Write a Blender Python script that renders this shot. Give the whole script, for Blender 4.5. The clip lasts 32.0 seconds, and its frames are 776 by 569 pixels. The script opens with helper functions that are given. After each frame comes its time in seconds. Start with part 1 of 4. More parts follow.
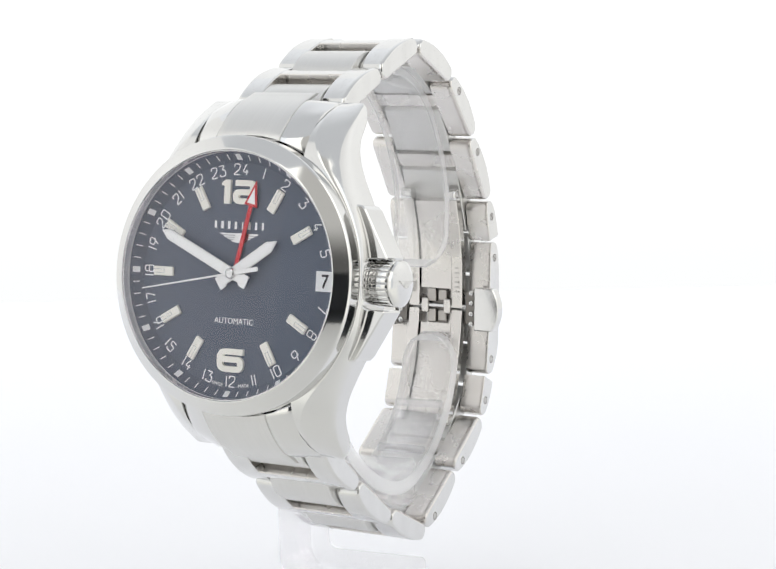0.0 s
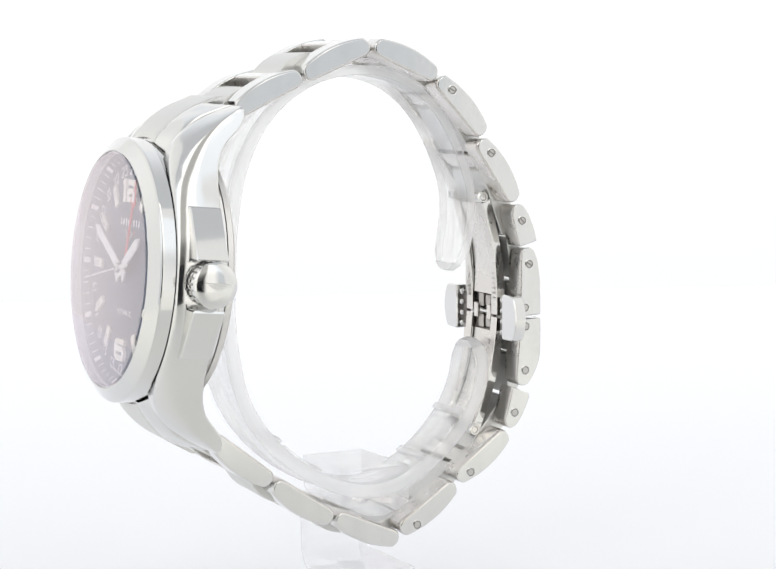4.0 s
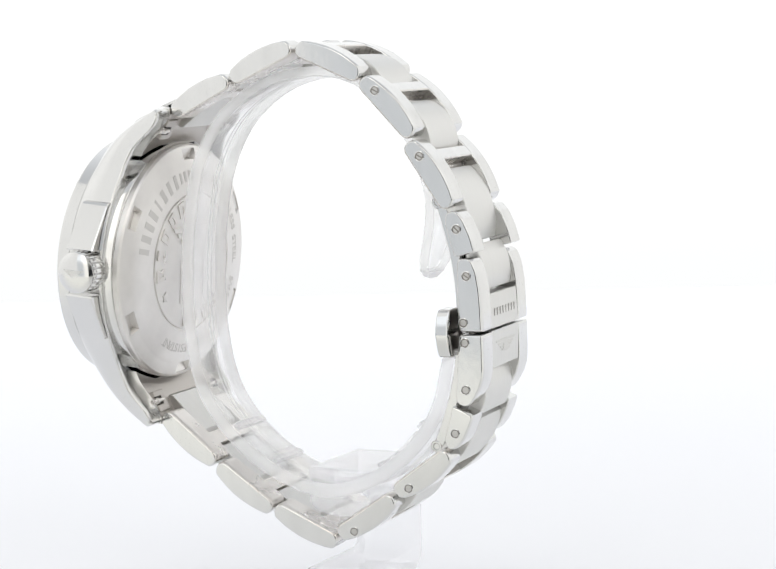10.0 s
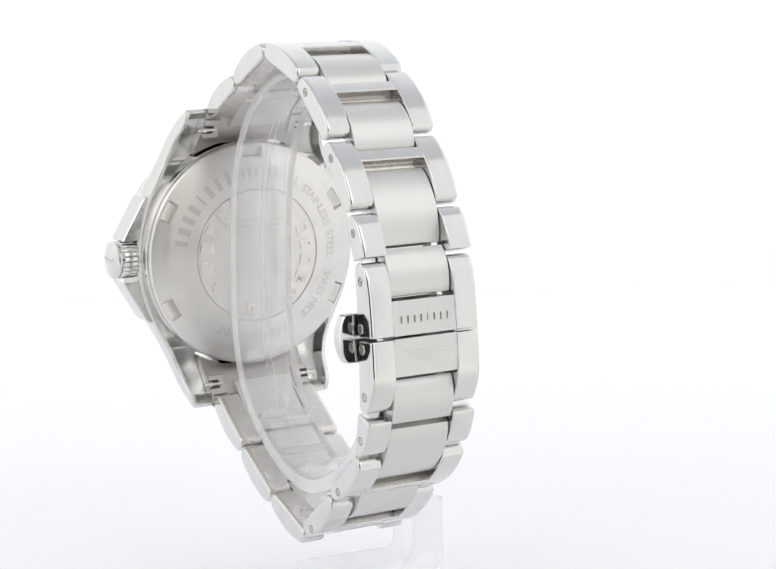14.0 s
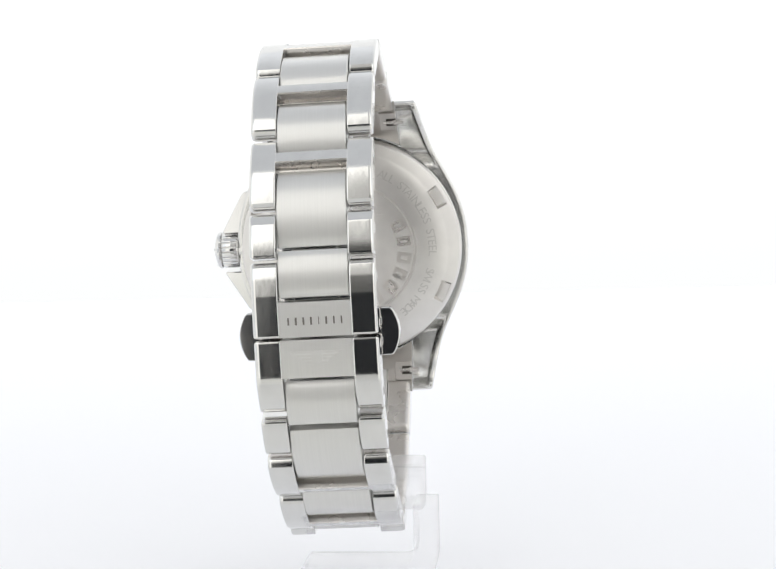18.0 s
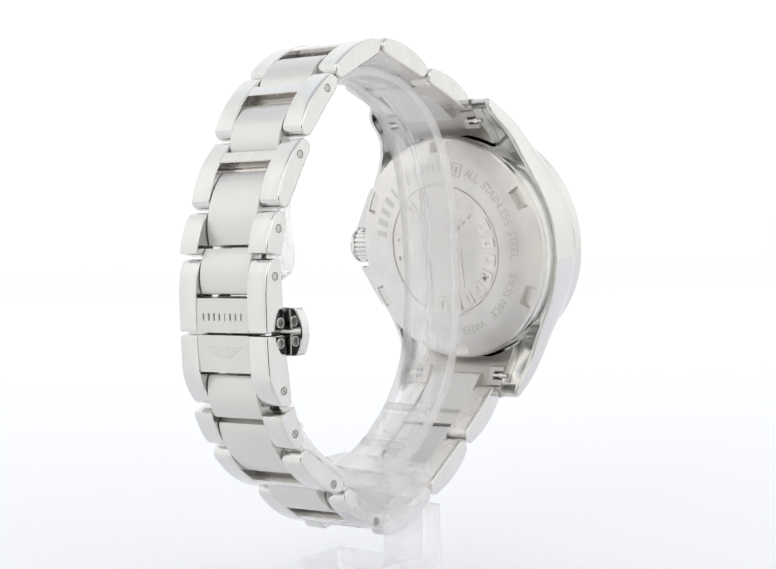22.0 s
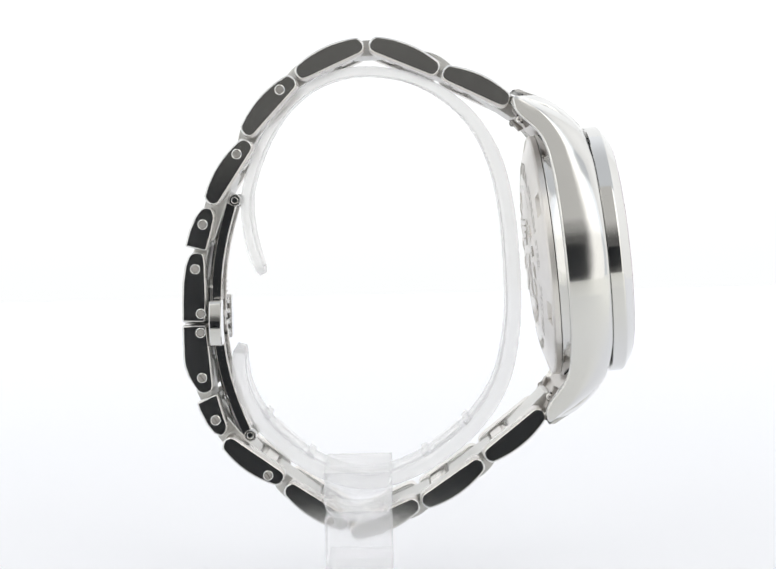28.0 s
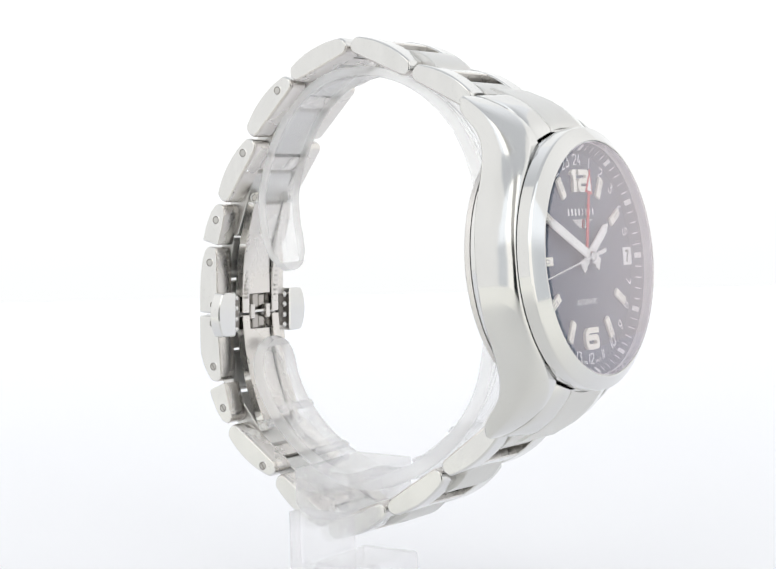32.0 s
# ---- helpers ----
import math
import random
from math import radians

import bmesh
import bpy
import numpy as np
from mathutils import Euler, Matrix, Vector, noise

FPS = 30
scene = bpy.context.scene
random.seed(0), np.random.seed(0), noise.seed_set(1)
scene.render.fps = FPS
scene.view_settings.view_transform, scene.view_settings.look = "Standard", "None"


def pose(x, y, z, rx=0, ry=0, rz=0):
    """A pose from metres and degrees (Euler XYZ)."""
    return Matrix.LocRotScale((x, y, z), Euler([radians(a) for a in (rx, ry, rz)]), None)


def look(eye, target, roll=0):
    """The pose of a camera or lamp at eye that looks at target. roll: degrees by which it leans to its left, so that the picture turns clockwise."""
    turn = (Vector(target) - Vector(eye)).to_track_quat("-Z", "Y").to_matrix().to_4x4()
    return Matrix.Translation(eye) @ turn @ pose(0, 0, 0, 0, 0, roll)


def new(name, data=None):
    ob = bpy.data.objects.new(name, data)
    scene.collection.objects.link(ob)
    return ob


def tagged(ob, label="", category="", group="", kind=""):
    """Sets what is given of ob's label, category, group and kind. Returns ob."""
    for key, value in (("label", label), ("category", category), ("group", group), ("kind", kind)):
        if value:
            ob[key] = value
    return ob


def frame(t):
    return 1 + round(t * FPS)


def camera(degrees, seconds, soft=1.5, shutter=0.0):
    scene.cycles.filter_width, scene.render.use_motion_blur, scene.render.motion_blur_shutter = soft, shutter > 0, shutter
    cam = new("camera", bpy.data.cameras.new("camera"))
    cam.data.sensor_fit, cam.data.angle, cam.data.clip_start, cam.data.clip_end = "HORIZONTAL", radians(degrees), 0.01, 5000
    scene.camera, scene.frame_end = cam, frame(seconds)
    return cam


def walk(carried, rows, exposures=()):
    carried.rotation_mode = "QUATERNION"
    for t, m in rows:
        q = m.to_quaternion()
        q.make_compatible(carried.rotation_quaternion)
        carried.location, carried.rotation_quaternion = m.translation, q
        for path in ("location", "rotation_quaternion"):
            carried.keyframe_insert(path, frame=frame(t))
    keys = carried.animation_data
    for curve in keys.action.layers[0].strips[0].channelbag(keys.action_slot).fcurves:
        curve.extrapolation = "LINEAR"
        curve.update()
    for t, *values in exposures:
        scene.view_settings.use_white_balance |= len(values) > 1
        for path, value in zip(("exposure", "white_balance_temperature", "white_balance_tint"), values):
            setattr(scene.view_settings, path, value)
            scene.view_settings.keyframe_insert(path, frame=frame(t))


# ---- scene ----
import collections

# ---------------- camera ----------------
cam = camera(23.117, 32.0)
EYE = (0.0, -0.30195, 0.0739)
YAW, DOWN = radians(1.003), radians(4.8475)
AIM = (EYE[0] + math.sin(YAW) * math.cos(DOWN), EYE[1] + math.cos(YAW) * math.cos(DOWN), EYE[2] - math.sin(DOWN))
walk(cam, [(0, look(EYE, AIM, -1.22)), (32, look(EYE, AIM, -1.22))])

# turntable angle (degrees) at seconds
TURN = [(0, 149.7), (3, 123.9), (6, 98.4), (9, 71.9), (13, 37.3), (17, 2.9), (19, -14.4), (23, -49.1), (28, -91.3), (32, -124.1)]
MM = 0.001
H0 = 53.5            # height of the dial's centre above the floor
LEAN = 2.083         # the watch hangs a little askew on its cuff
OFF = 3.57           # its middle plane beside the turntable's axis

# ---------------- materials ----------------
def material(name, base, rough=0.5, metal=0.0, **more):
    m = bpy.data.materials.new(name)
    m.use_nodes = True
    b = m.node_tree.nodes["Principled BSDF"]
    b.inputs["Base Color"].default_value = (*base, 1)
    b.inputs["Roughness"].default_value = rough
    b.inputs["Metallic"].default_value = metal
    for key, value in more.items():
        b.inputs[key.replace("_", " ")].default_value = value
    return m


def nodes_of(m):
    return m.node_tree.nodes, m.node_tree.links, m.node_tree.nodes["Principled BSDF"]


def wear(m, scale, low, high, bump=0.0, stretch=(1, 1, 1), fine=None, depth=0.00005):
    """Uneven gloss (and a fine relief) from noise in the object's own space."""
    n, l, b = nodes_of(m)
    co = n.new("ShaderNodeTexCoord")
    mp = n.new("ShaderNodeMapping")
    mp.inputs["Scale"].default_value = stretch
    l.new(co.outputs["Object"], mp.inputs["Vector"])
    tx = n.new("ShaderNodeTexNoise")
    tx.inputs["Scale"].default_value = scale
    tx.inputs["Detail"].default_value = 6
    l.new(mp.outputs["Vector"], tx.inputs["Vector"])
    mr = n.new("ShaderNodeMapRange")
    mr.inputs["To Min"].default_value, mr.inputs["To Max"].default_value = low, high
    l.new(tx.outputs["Fac"], mr.inputs["Value"])
    l.new(mr.outputs["Result"], b.inputs["Roughness"])
    if bump:
        t2 = n.new("ShaderNodeTexNoise")
        t2.inputs["Scale"].default_value = fine or scale * 4
        t2.inputs["Detail"].default_value = 3
        l.new(mp.outputs["Vector"], t2.inputs["Vector"])
        bp = n.new("ShaderNodeBump")
        bp.inputs["Strength"].default_value = bump
        bp.inputs["Distance"].default_value = depth
        l.new(t2.outputs["Fac"], bp.inputs["Height"])
        l.new(bp.outputs["Normal"], b.inputs["Normal"])
    return m


STEEL = (0.725, 0.723, 0.716)
polished = wear(material("polished_steel", STEEL, 0.08, 1.0), 160, 0.05, 0.11, 0.03)
case_steel = wear(material("case_steel", STEEL, 0.11, 1.0), 140, 0.09, 0.15, 0.3, (1, 1, 1), 260)
link_steel = wear(material("link_steel", STEEL, 0.08, 1.0), 170, 0.085, 0.145, 0.35, (1, 1, 0.6), 420)
satin = wear(material("satin_steel", (0.73, 0.725, 0.71), 0.25, 1.0), 120, 0.20, 0.30, 0.10, (1, 1, 0.12), 2600)
brushed = wear(material("brushed_steel", (0.745, 0.741, 0.728), 0.4, 1.0), 150, 0.36, 0.44, 0.1, (1, 0.06, 0.06), 5200)
back_steel = wear(material("caseback_steel", (0.76, 0.742, 0.722), 0.36, 1.0), 130, 0.30, 0.40, 0.08)


def grained(m, axis, amount):
    """Drawn metal: the gloss is spread across the brushing lines."""
    n, l, b = nodes_of(m)
    t = n.new("ShaderNodeTangent")
    t.direction_type, t.axis = "RADIAL", axis
    l.new(t.outputs[0], b.inputs["Tangent"])
    b.inputs["Anisotropic"].default_value, b.inputs["Anisotropic Rotation"].default_value = amount, 0.25


def streaked(m, stretch, scale, spread):
    """Fine lines of the brush, lighter and darker than the metal between them."""
    n, l, b = nodes_of(m)
    co, mp, tx, mr, mx = n.new("ShaderNodeTexCoord"), n.new("ShaderNodeMapping"), n.new("ShaderNodeTexNoise"), n.new("ShaderNodeMapRange"), n.new("ShaderNodeVectorMath")
    mp.inputs["Scale"].default_value = stretch
    tx.inputs["Scale"].default_value, tx.inputs["Detail"].default_value = scale, 5
    mr.inputs["From Min"].default_value, mr.inputs["From Max"].default_value = 0.3, 0.7
    mr.inputs["To Min"].default_value, mr.inputs["To Max"].default_value = 1 - spread, 1 + spread
    mx.operation = "SCALE"
    mx.inputs[0].default_value = b.inputs["Base Color"].default_value[:3]
    l.new(co.outputs["Object"], mp.inputs["Vector"]), l.new(mp.outputs["Vector"], tx.inputs["Vector"])
    l.new(tx.outputs["Fac"], mr.inputs["Value"]), l.new(mr.outputs["Result"], mx.inputs["Scale"])
    l.new(mx.outputs["Vector"], b.inputs["Base Color"])


grained(brushed, "X", 0.8)
grained(back_steel, "Y", 0.6)
streaked(brushed, (1, 0.02, 0.02), 5200, 0.018)
streaked(satin, (1, 1, 0.2), 900, 0.05)
streaked(back_steel, (1, 1, 1), 260, 0.045)
streaked(case_steel, (1, 1, 1), 90, 0.03)
streaked(link_steel, (1, 1, 0.3), 380, 0.03)
inner_steel = wear(material("unpolished_steel", (0.73, 0.705, 0.68), 0.3, 1.0), 200, 0.2, 0.36, 0.08, (1, 1, 1), 500)
# darker copy of the unpolished steel: shade under end links, hooks and catch
shade_toned_steel = wear(material("shade_toned_steel", (0.50, 0.475, 0.45), 0.4, 1.0), 200, 0.28, 0.45, 0.08, (1, 1, 1), 500)
# greyed for the shade of the holes that the screw heads sit in
screw_shade_steel = material("recess_shaded_screw", (0.54, 0.53, 0.515), 0.34, 1.0)
# near-black tone for the shade inside the hooks' slots
slot_shade = material("slot_shade_steel", (0.07, 0.065, 0.06), 0.5, 1.0)
dark_steel = material("shaded_steel", (0.24, 0.225, 0.21), 0.4, 1.0)
dial_black = material("blue_black_dial", (0.096, 0.120, 0.165), 0.36, 0.0, Specular_IOR_Level=0.2)
white_print = material("white_print", (0.92, 0.93, 0.94), 0.5)
lume = material("cream_lume", (0.92, 0.90, 0.83), 0.55)
hand_white = material("white_lume", (0.94, 0.945, 0.945), 0.5)
hand_edge = material("bright_hand_steel", (0.86, 0.86, 0.85), 0.28, 0.6)
red_paint = material("red_paint", (0.62, 0.02, 0.03), 0.35)
black_print = material("black_print", (0.01, 0.01, 0.012), 0.5)
relief = material("frosted_steel", (0.72, 0.715, 0.70), 0.6, 1.0)
etch = material("etched_steel", (0.62, 0.605, 0.585), 0.48, 1.0)
def sheer(m, tint, base, gain, power_, rough, keep):
    """Clear, thin-walled: seen straight through, with gloss that grows towards grazing views; keep: the share that stays refracting."""
    an, al, ab = nodes_of(m)
    see, shine, edge, thin, both = an.new("ShaderNodeBsdfTransparent"), an.new("ShaderNodeBsdfGlossy"), an.new("ShaderNodeLayerWeight"), an.new("ShaderNodeMixShader"), an.new("ShaderNodeMixShader")
    power, lift = an.new("ShaderNodeMath"), an.new("ShaderNodeMath")
    power.operation, lift.operation = "POWER", "MULTIPLY_ADD"
    power.inputs[1].default_value = power_
    lift.inputs[1].default_value, lift.inputs[2].default_value = gain, base
    edge.inputs["Blend"].default_value = 0.5
    see.inputs["Color"].default_value = (*tint, 1)
    shine.inputs["Roughness"].default_value = rough
    both.inputs[0].default_value = 1 - keep
    al.new(edge.outputs["Facing"], power.inputs[0]), al.new(power.outputs[0], lift.inputs[0])
    al.new(lift.outputs[0], thin.inputs[0]), al.new(see.outputs[0], thin.inputs[1]), al.new(shine.outputs[0], thin.inputs[2])
    al.new(ab.outputs[0], both.inputs[1]), al.new(thin.outputs[0], both.inputs[2])
    al.new(both.outputs[0], an["Material Output"].inputs["Surface"])
    return m


glass = sheer(material("coated_sapphire", (1, 1, 1), 0.0, 0.0, Transmission_Weight=1.0, IOR=1.45), (0.985, 0.99, 1.0), 0.042, 1.45, 2.5, 0.0, 0.0)
# the coating turns oblique reflections faintly purple
[k for k in glass.node_tree.nodes if k.type == "BSDF_GLOSSY"][0].inputs["Color"].default_value = (0.86, 0.79, 0.83, 1)
coated = sheer(material("coated_underside", (1, 1, 1), 0.0, 0.0, Transmission_Weight=1.0, IOR=1.45), (0.995, 0.995, 1.0), 0.004, 0.1, 4.0, 0.0, 0.0)


def milky(m, share, colour, through_share=0.8):
    """Adds a white share to clear plastic for light piped inside it, spread both back and through."""
    n, l = m.node_tree.nodes, m.node_tree.links
    out = n["Material Output"].inputs["Surface"]
    was = out.links[0].from_socket
    back, thru, veil, both = n.new("ShaderNodeBsdfDiffuse"), n.new("ShaderNodeBsdfTranslucent"), n.new("ShaderNodeMixShader"), n.new("ShaderNodeMixShader")
    back.inputs["Color"].default_value = thru.inputs["Color"].default_value = (*colour, 1)
    veil.inputs[0].default_value, both.inputs[0].default_value = through_share, share
    l.new(back.outputs[0], veil.inputs[1]), l.new(thru.outputs[0], veil.inputs[2])
    l.new(was, both.inputs[1]), l.new(veil.outputs[0], both.inputs[2]), l.new(both.outputs[0], out)
    return m


acrylic = wear(material("clear_acrylic", (0.99, 0.99, 1.0), 0.02, 0.0, Transmission_Weight=1.0, IOR=1.46), 60, 0.0, 0.05, 0.05)
milky(sheer(acrylic, (0.998, 0.998, 1.0), 0.03, 0.45, 3.0, 0.04, 0.12), 0.05, (0.985, 0.985, 1.0), 0.2)
# rims are clear too; their white stands in for light carried to the edges
acrylic_edge = material("whitened_acrylic_edge", (0.995, 0.995, 1.0), 0.08, 0.0, Transmission_Weight=1.0, IOR=1.42)
milky(sheer(acrylic_edge, (1.0, 1.0, 1.0), 0.03, 0.45, 2.5, 0.08, 0.25), 0.32, (0.985, 0.985, 1.0), 0.15)
acrylic_block = wear(material("cast_acrylic", (0.995, 0.995, 1.0), 0.03, 0.0, Transmission_Weight=1.0, IOR=1.47), 80, 0.0, 0.05, 0.7, (1, 1, 1.6), 170, 0.0003)
milky(sheer(acrylic_block, (0.995, 0.995, 1.0), 0.03, 0.5, 3.0, 0.06, 0.25), 0.16, (0.985, 0.985, 1.0), 0.4)
reflected_dark = material("reflected_dark", (0.075, 0.08, 0.09), 0.9)


def glow(name, colour, strength, rim=None):
    """A glowing panel; with rim, the glow falls from middle to edges, added to grade reflections."""
    m = bpy.data.materials.new(name)
    m.use_nodes = True
    n, l = m.node_tree.nodes, m.node_tree.links
    n.clear()
    e = n.new("ShaderNodeEmission")
    e.inputs["Color"].default_value, e.inputs["Strength"].default_value = (*colour, 1), strength
    if rim is not None:
        co, mp, gr, mr = n.new("ShaderNodeTexCoord"), n.new("ShaderNodeMapping"), n.new("ShaderNodeTexGradient"), n.new("ShaderNodeMapRange")
        mp.inputs["Location"].default_value = (-0.5, -0.5, -0.5)
        gr.gradient_type = "SPHERICAL"
        mr.interpolation_type = "SMOOTHSTEP"
        mr.inputs["From Min"].default_value, mr.inputs["From Max"].default_value = 0.30, 0.80
        mr.inputs["To Min"].default_value, mr.inputs["To Max"].default_value = rim, strength
        l.new(co.outputs["Generated"], mp.inputs["Vector"]), l.new(mp.outputs["Vector"], gr.inputs["Vector"])
        l.new(gr.outputs["Fac"], mr.inputs["Value"]), l.new(mr.outputs["Result"], e.inputs["Strength"])
    o = n.new("ShaderNodeOutputMaterial")
    l.new(e.outputs[0], o.inputs["Surface"])
    return m


# ---------------- light tent ----------------
world = bpy.data.worlds.new("world")
world.use_nodes = True
world.node_tree.nodes["Background"].inputs["Color"].default_value = (0, 0, 0, 1)
scene.world = world
diffuser = glow("lit_diffuser", (1.0, 1.0, 0.985), 1.5, 1.02)
roof_cloth = glow("roof_cloth", (0.94, 0.966, 1.0), 1.28)
# the unseen roof's glow is set dimmer to the front, to grey the reflections
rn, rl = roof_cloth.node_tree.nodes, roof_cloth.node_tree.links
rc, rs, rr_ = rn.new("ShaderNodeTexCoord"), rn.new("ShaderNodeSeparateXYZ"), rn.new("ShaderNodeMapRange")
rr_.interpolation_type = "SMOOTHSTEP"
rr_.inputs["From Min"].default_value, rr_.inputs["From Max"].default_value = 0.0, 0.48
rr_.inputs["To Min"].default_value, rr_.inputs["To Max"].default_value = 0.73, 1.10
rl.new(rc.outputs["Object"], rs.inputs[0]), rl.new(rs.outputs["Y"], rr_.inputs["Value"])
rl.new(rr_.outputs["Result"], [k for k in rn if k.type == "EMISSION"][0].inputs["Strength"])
backlit = glow("backlit_acrylic", (0.99, 1.0, 1.0), 1.12)
front_cloth = glow("front_cloth", (0.92, 0.96, 1.0), 1.0)
# added glow for reflections: weak over the camera's opening, strong to both sides
cn, cl = front_cloth.node_tree.nodes, front_cloth.node_tree.links
cc, cs, ca = cn.new("ShaderNodeTexCoord"), cn.new("ShaderNodeSeparateXYZ"), cn.new("ShaderNodeMath")
up_, side_, far_, sum_, all_ = cn.new("ShaderNodeMapRange"), cn.new("ShaderNodeMapRange"), cn.new("ShaderNodeMapRange"), cn.new("ShaderNodeMath"), cn.new("ShaderNodeMath")
ca.operation, sum_.operation, all_.operation = "ABSOLUTE", "ADD", "ADD"
for k, (f0, f1, t0, t1) in ((up_, (0.11, 0.23, 0.12, 0.62)), (side_, (0.07, 0.115, 0.0, 1.15)), (far_, (0.21, 0.30, 0.0, -0.45))):
    k.interpolation_type = "SMOOTHSTEP"
    k.inputs["From Min"].default_value, k.inputs["From Max"].default_value = f0, f1
    k.inputs["To Min"].default_value, k.inputs["To Max"].default_value = t0, t1
cl.new(cc.outputs["Object"], cs.inputs[0]), cl.new(cs.outputs["X"], ca.inputs[0])
cl.new(cs.outputs["Z"], up_.inputs["Value"]), cl.new(ca.outputs[0], side_.inputs["Value"])
cl.new(up_.outputs["Result"], sum_.inputs[0]), cl.new(side_.outputs["Result"], sum_.inputs[1])
cl.new(ca.outputs[0], far_.inputs["Value"]), cl.new(sum_.outputs[0], all_.inputs[0]), cl.new(far_.outputs["Result"], all_.inputs[1])
# the added glow is tinted warm beside the opening, blue towards its ends
tint_, hue_ = cn.new("ShaderNodeMapRange"), cn.new("ShaderNodeMix")
hue_.data_type = "RGBA"
tint_.inputs["From Min"].default_value, tint_.inputs["From Max"].default_value = 0.22, 0.29
hue_.inputs[6].default_value, hue_.inputs[7].default_value = (1.0, 0.985, 0.94, 1), (0.93, 0.965, 1.0, 1)
cl.new(ca.outputs[0], tint_.inputs["Value"]), cl.new(tint_.outputs["Result"], hue_.inputs[0]), cl.new(hue_.outputs[2], [k for k in cn if k.type == "EMISSION"][0].inputs["Color"])
cl.new(all_.outputs[0], [k for k in cn if k.type == "EMISSION"][0].inputs["Strength"])
table_white = wear(material("white_table_with_glow", (0.56, 0.565, 0.585), 0.6), 8, 0.55, 0.7)


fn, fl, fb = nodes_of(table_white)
# glow added to the table's colour to soften shadows, more towards the back
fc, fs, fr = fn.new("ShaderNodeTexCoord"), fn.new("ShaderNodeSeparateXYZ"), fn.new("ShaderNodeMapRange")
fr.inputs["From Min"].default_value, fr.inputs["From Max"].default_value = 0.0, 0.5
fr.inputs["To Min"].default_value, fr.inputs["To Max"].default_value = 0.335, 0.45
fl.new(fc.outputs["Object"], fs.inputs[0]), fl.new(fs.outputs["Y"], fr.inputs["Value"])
# warm glow added at its unseen front, dimmer mid-way, for the steel's reflections
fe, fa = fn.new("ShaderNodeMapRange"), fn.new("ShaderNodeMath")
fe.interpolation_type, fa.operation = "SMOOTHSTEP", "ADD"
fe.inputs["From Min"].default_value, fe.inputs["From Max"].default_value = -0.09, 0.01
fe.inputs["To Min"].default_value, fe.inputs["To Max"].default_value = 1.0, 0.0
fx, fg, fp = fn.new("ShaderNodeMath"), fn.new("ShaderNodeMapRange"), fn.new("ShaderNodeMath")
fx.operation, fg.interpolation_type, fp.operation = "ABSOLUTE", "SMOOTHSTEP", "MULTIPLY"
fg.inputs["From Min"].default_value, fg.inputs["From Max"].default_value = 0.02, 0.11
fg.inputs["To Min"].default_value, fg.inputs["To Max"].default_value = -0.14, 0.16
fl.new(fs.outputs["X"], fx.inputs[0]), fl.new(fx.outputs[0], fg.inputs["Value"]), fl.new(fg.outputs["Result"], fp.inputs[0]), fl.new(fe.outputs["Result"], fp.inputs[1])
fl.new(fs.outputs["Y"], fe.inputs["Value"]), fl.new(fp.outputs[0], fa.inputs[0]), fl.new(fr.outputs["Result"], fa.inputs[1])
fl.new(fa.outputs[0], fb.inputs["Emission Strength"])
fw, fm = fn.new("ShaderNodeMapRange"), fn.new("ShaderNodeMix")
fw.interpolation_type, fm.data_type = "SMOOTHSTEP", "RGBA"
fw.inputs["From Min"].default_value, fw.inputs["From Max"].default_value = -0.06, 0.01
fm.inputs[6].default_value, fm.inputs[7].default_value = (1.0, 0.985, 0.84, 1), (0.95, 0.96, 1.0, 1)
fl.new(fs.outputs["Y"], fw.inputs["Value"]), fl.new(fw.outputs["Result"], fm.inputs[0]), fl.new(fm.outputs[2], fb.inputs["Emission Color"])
# the back panel's glow is set weaker along its foot, to blend with the table
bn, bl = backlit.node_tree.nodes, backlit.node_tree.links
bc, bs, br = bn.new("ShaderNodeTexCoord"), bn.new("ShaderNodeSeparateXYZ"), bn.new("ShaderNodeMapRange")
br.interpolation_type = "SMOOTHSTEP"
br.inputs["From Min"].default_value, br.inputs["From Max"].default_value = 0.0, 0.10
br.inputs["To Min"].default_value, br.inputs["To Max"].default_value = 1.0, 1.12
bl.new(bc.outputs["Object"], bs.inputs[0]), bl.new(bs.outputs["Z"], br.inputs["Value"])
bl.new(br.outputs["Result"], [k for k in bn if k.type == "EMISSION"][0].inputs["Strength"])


def shaped(ob, angle=28):
    ob.data.shade_smooth()
    ob.data.set_sharp_from_angle(angle=radians(angle))
    # large end faces are ground flat
    for f in ob.data.polygons:
        if f.loop_total > 6:
            f.use_smooth = False
    return ob


def part(name, bm, mat, parent=None, label="", angle=28, m=None):
    """One mesh (built in millimetres) under a thing or a part."""
    if m is not None:
        bm.transform(m)
    bm.transform(Matrix.Scale(MM, 4))
    bmesh.ops.recalc_face_normals(bm, faces=bm.faces)
    me = bpy.data.meshes.new(name)
    bm.to_mesh(me)
    bm.free()
    me.materials.append(mat)
    ob = new(name, me)
    shaped(ob, angle)
    if parent is not None:
        ob.parent = parent
    if label:
        tagged(ob, label)
    return ob


def undersides(ob, mat, test):
    """Gives the faces that test(normal, centre) picks a second finish."""
    ob.data.materials.append(mat)
    for f in ob.data.polygons:
        if test(f.normal, f.center / MM):
            f.material_index = 1


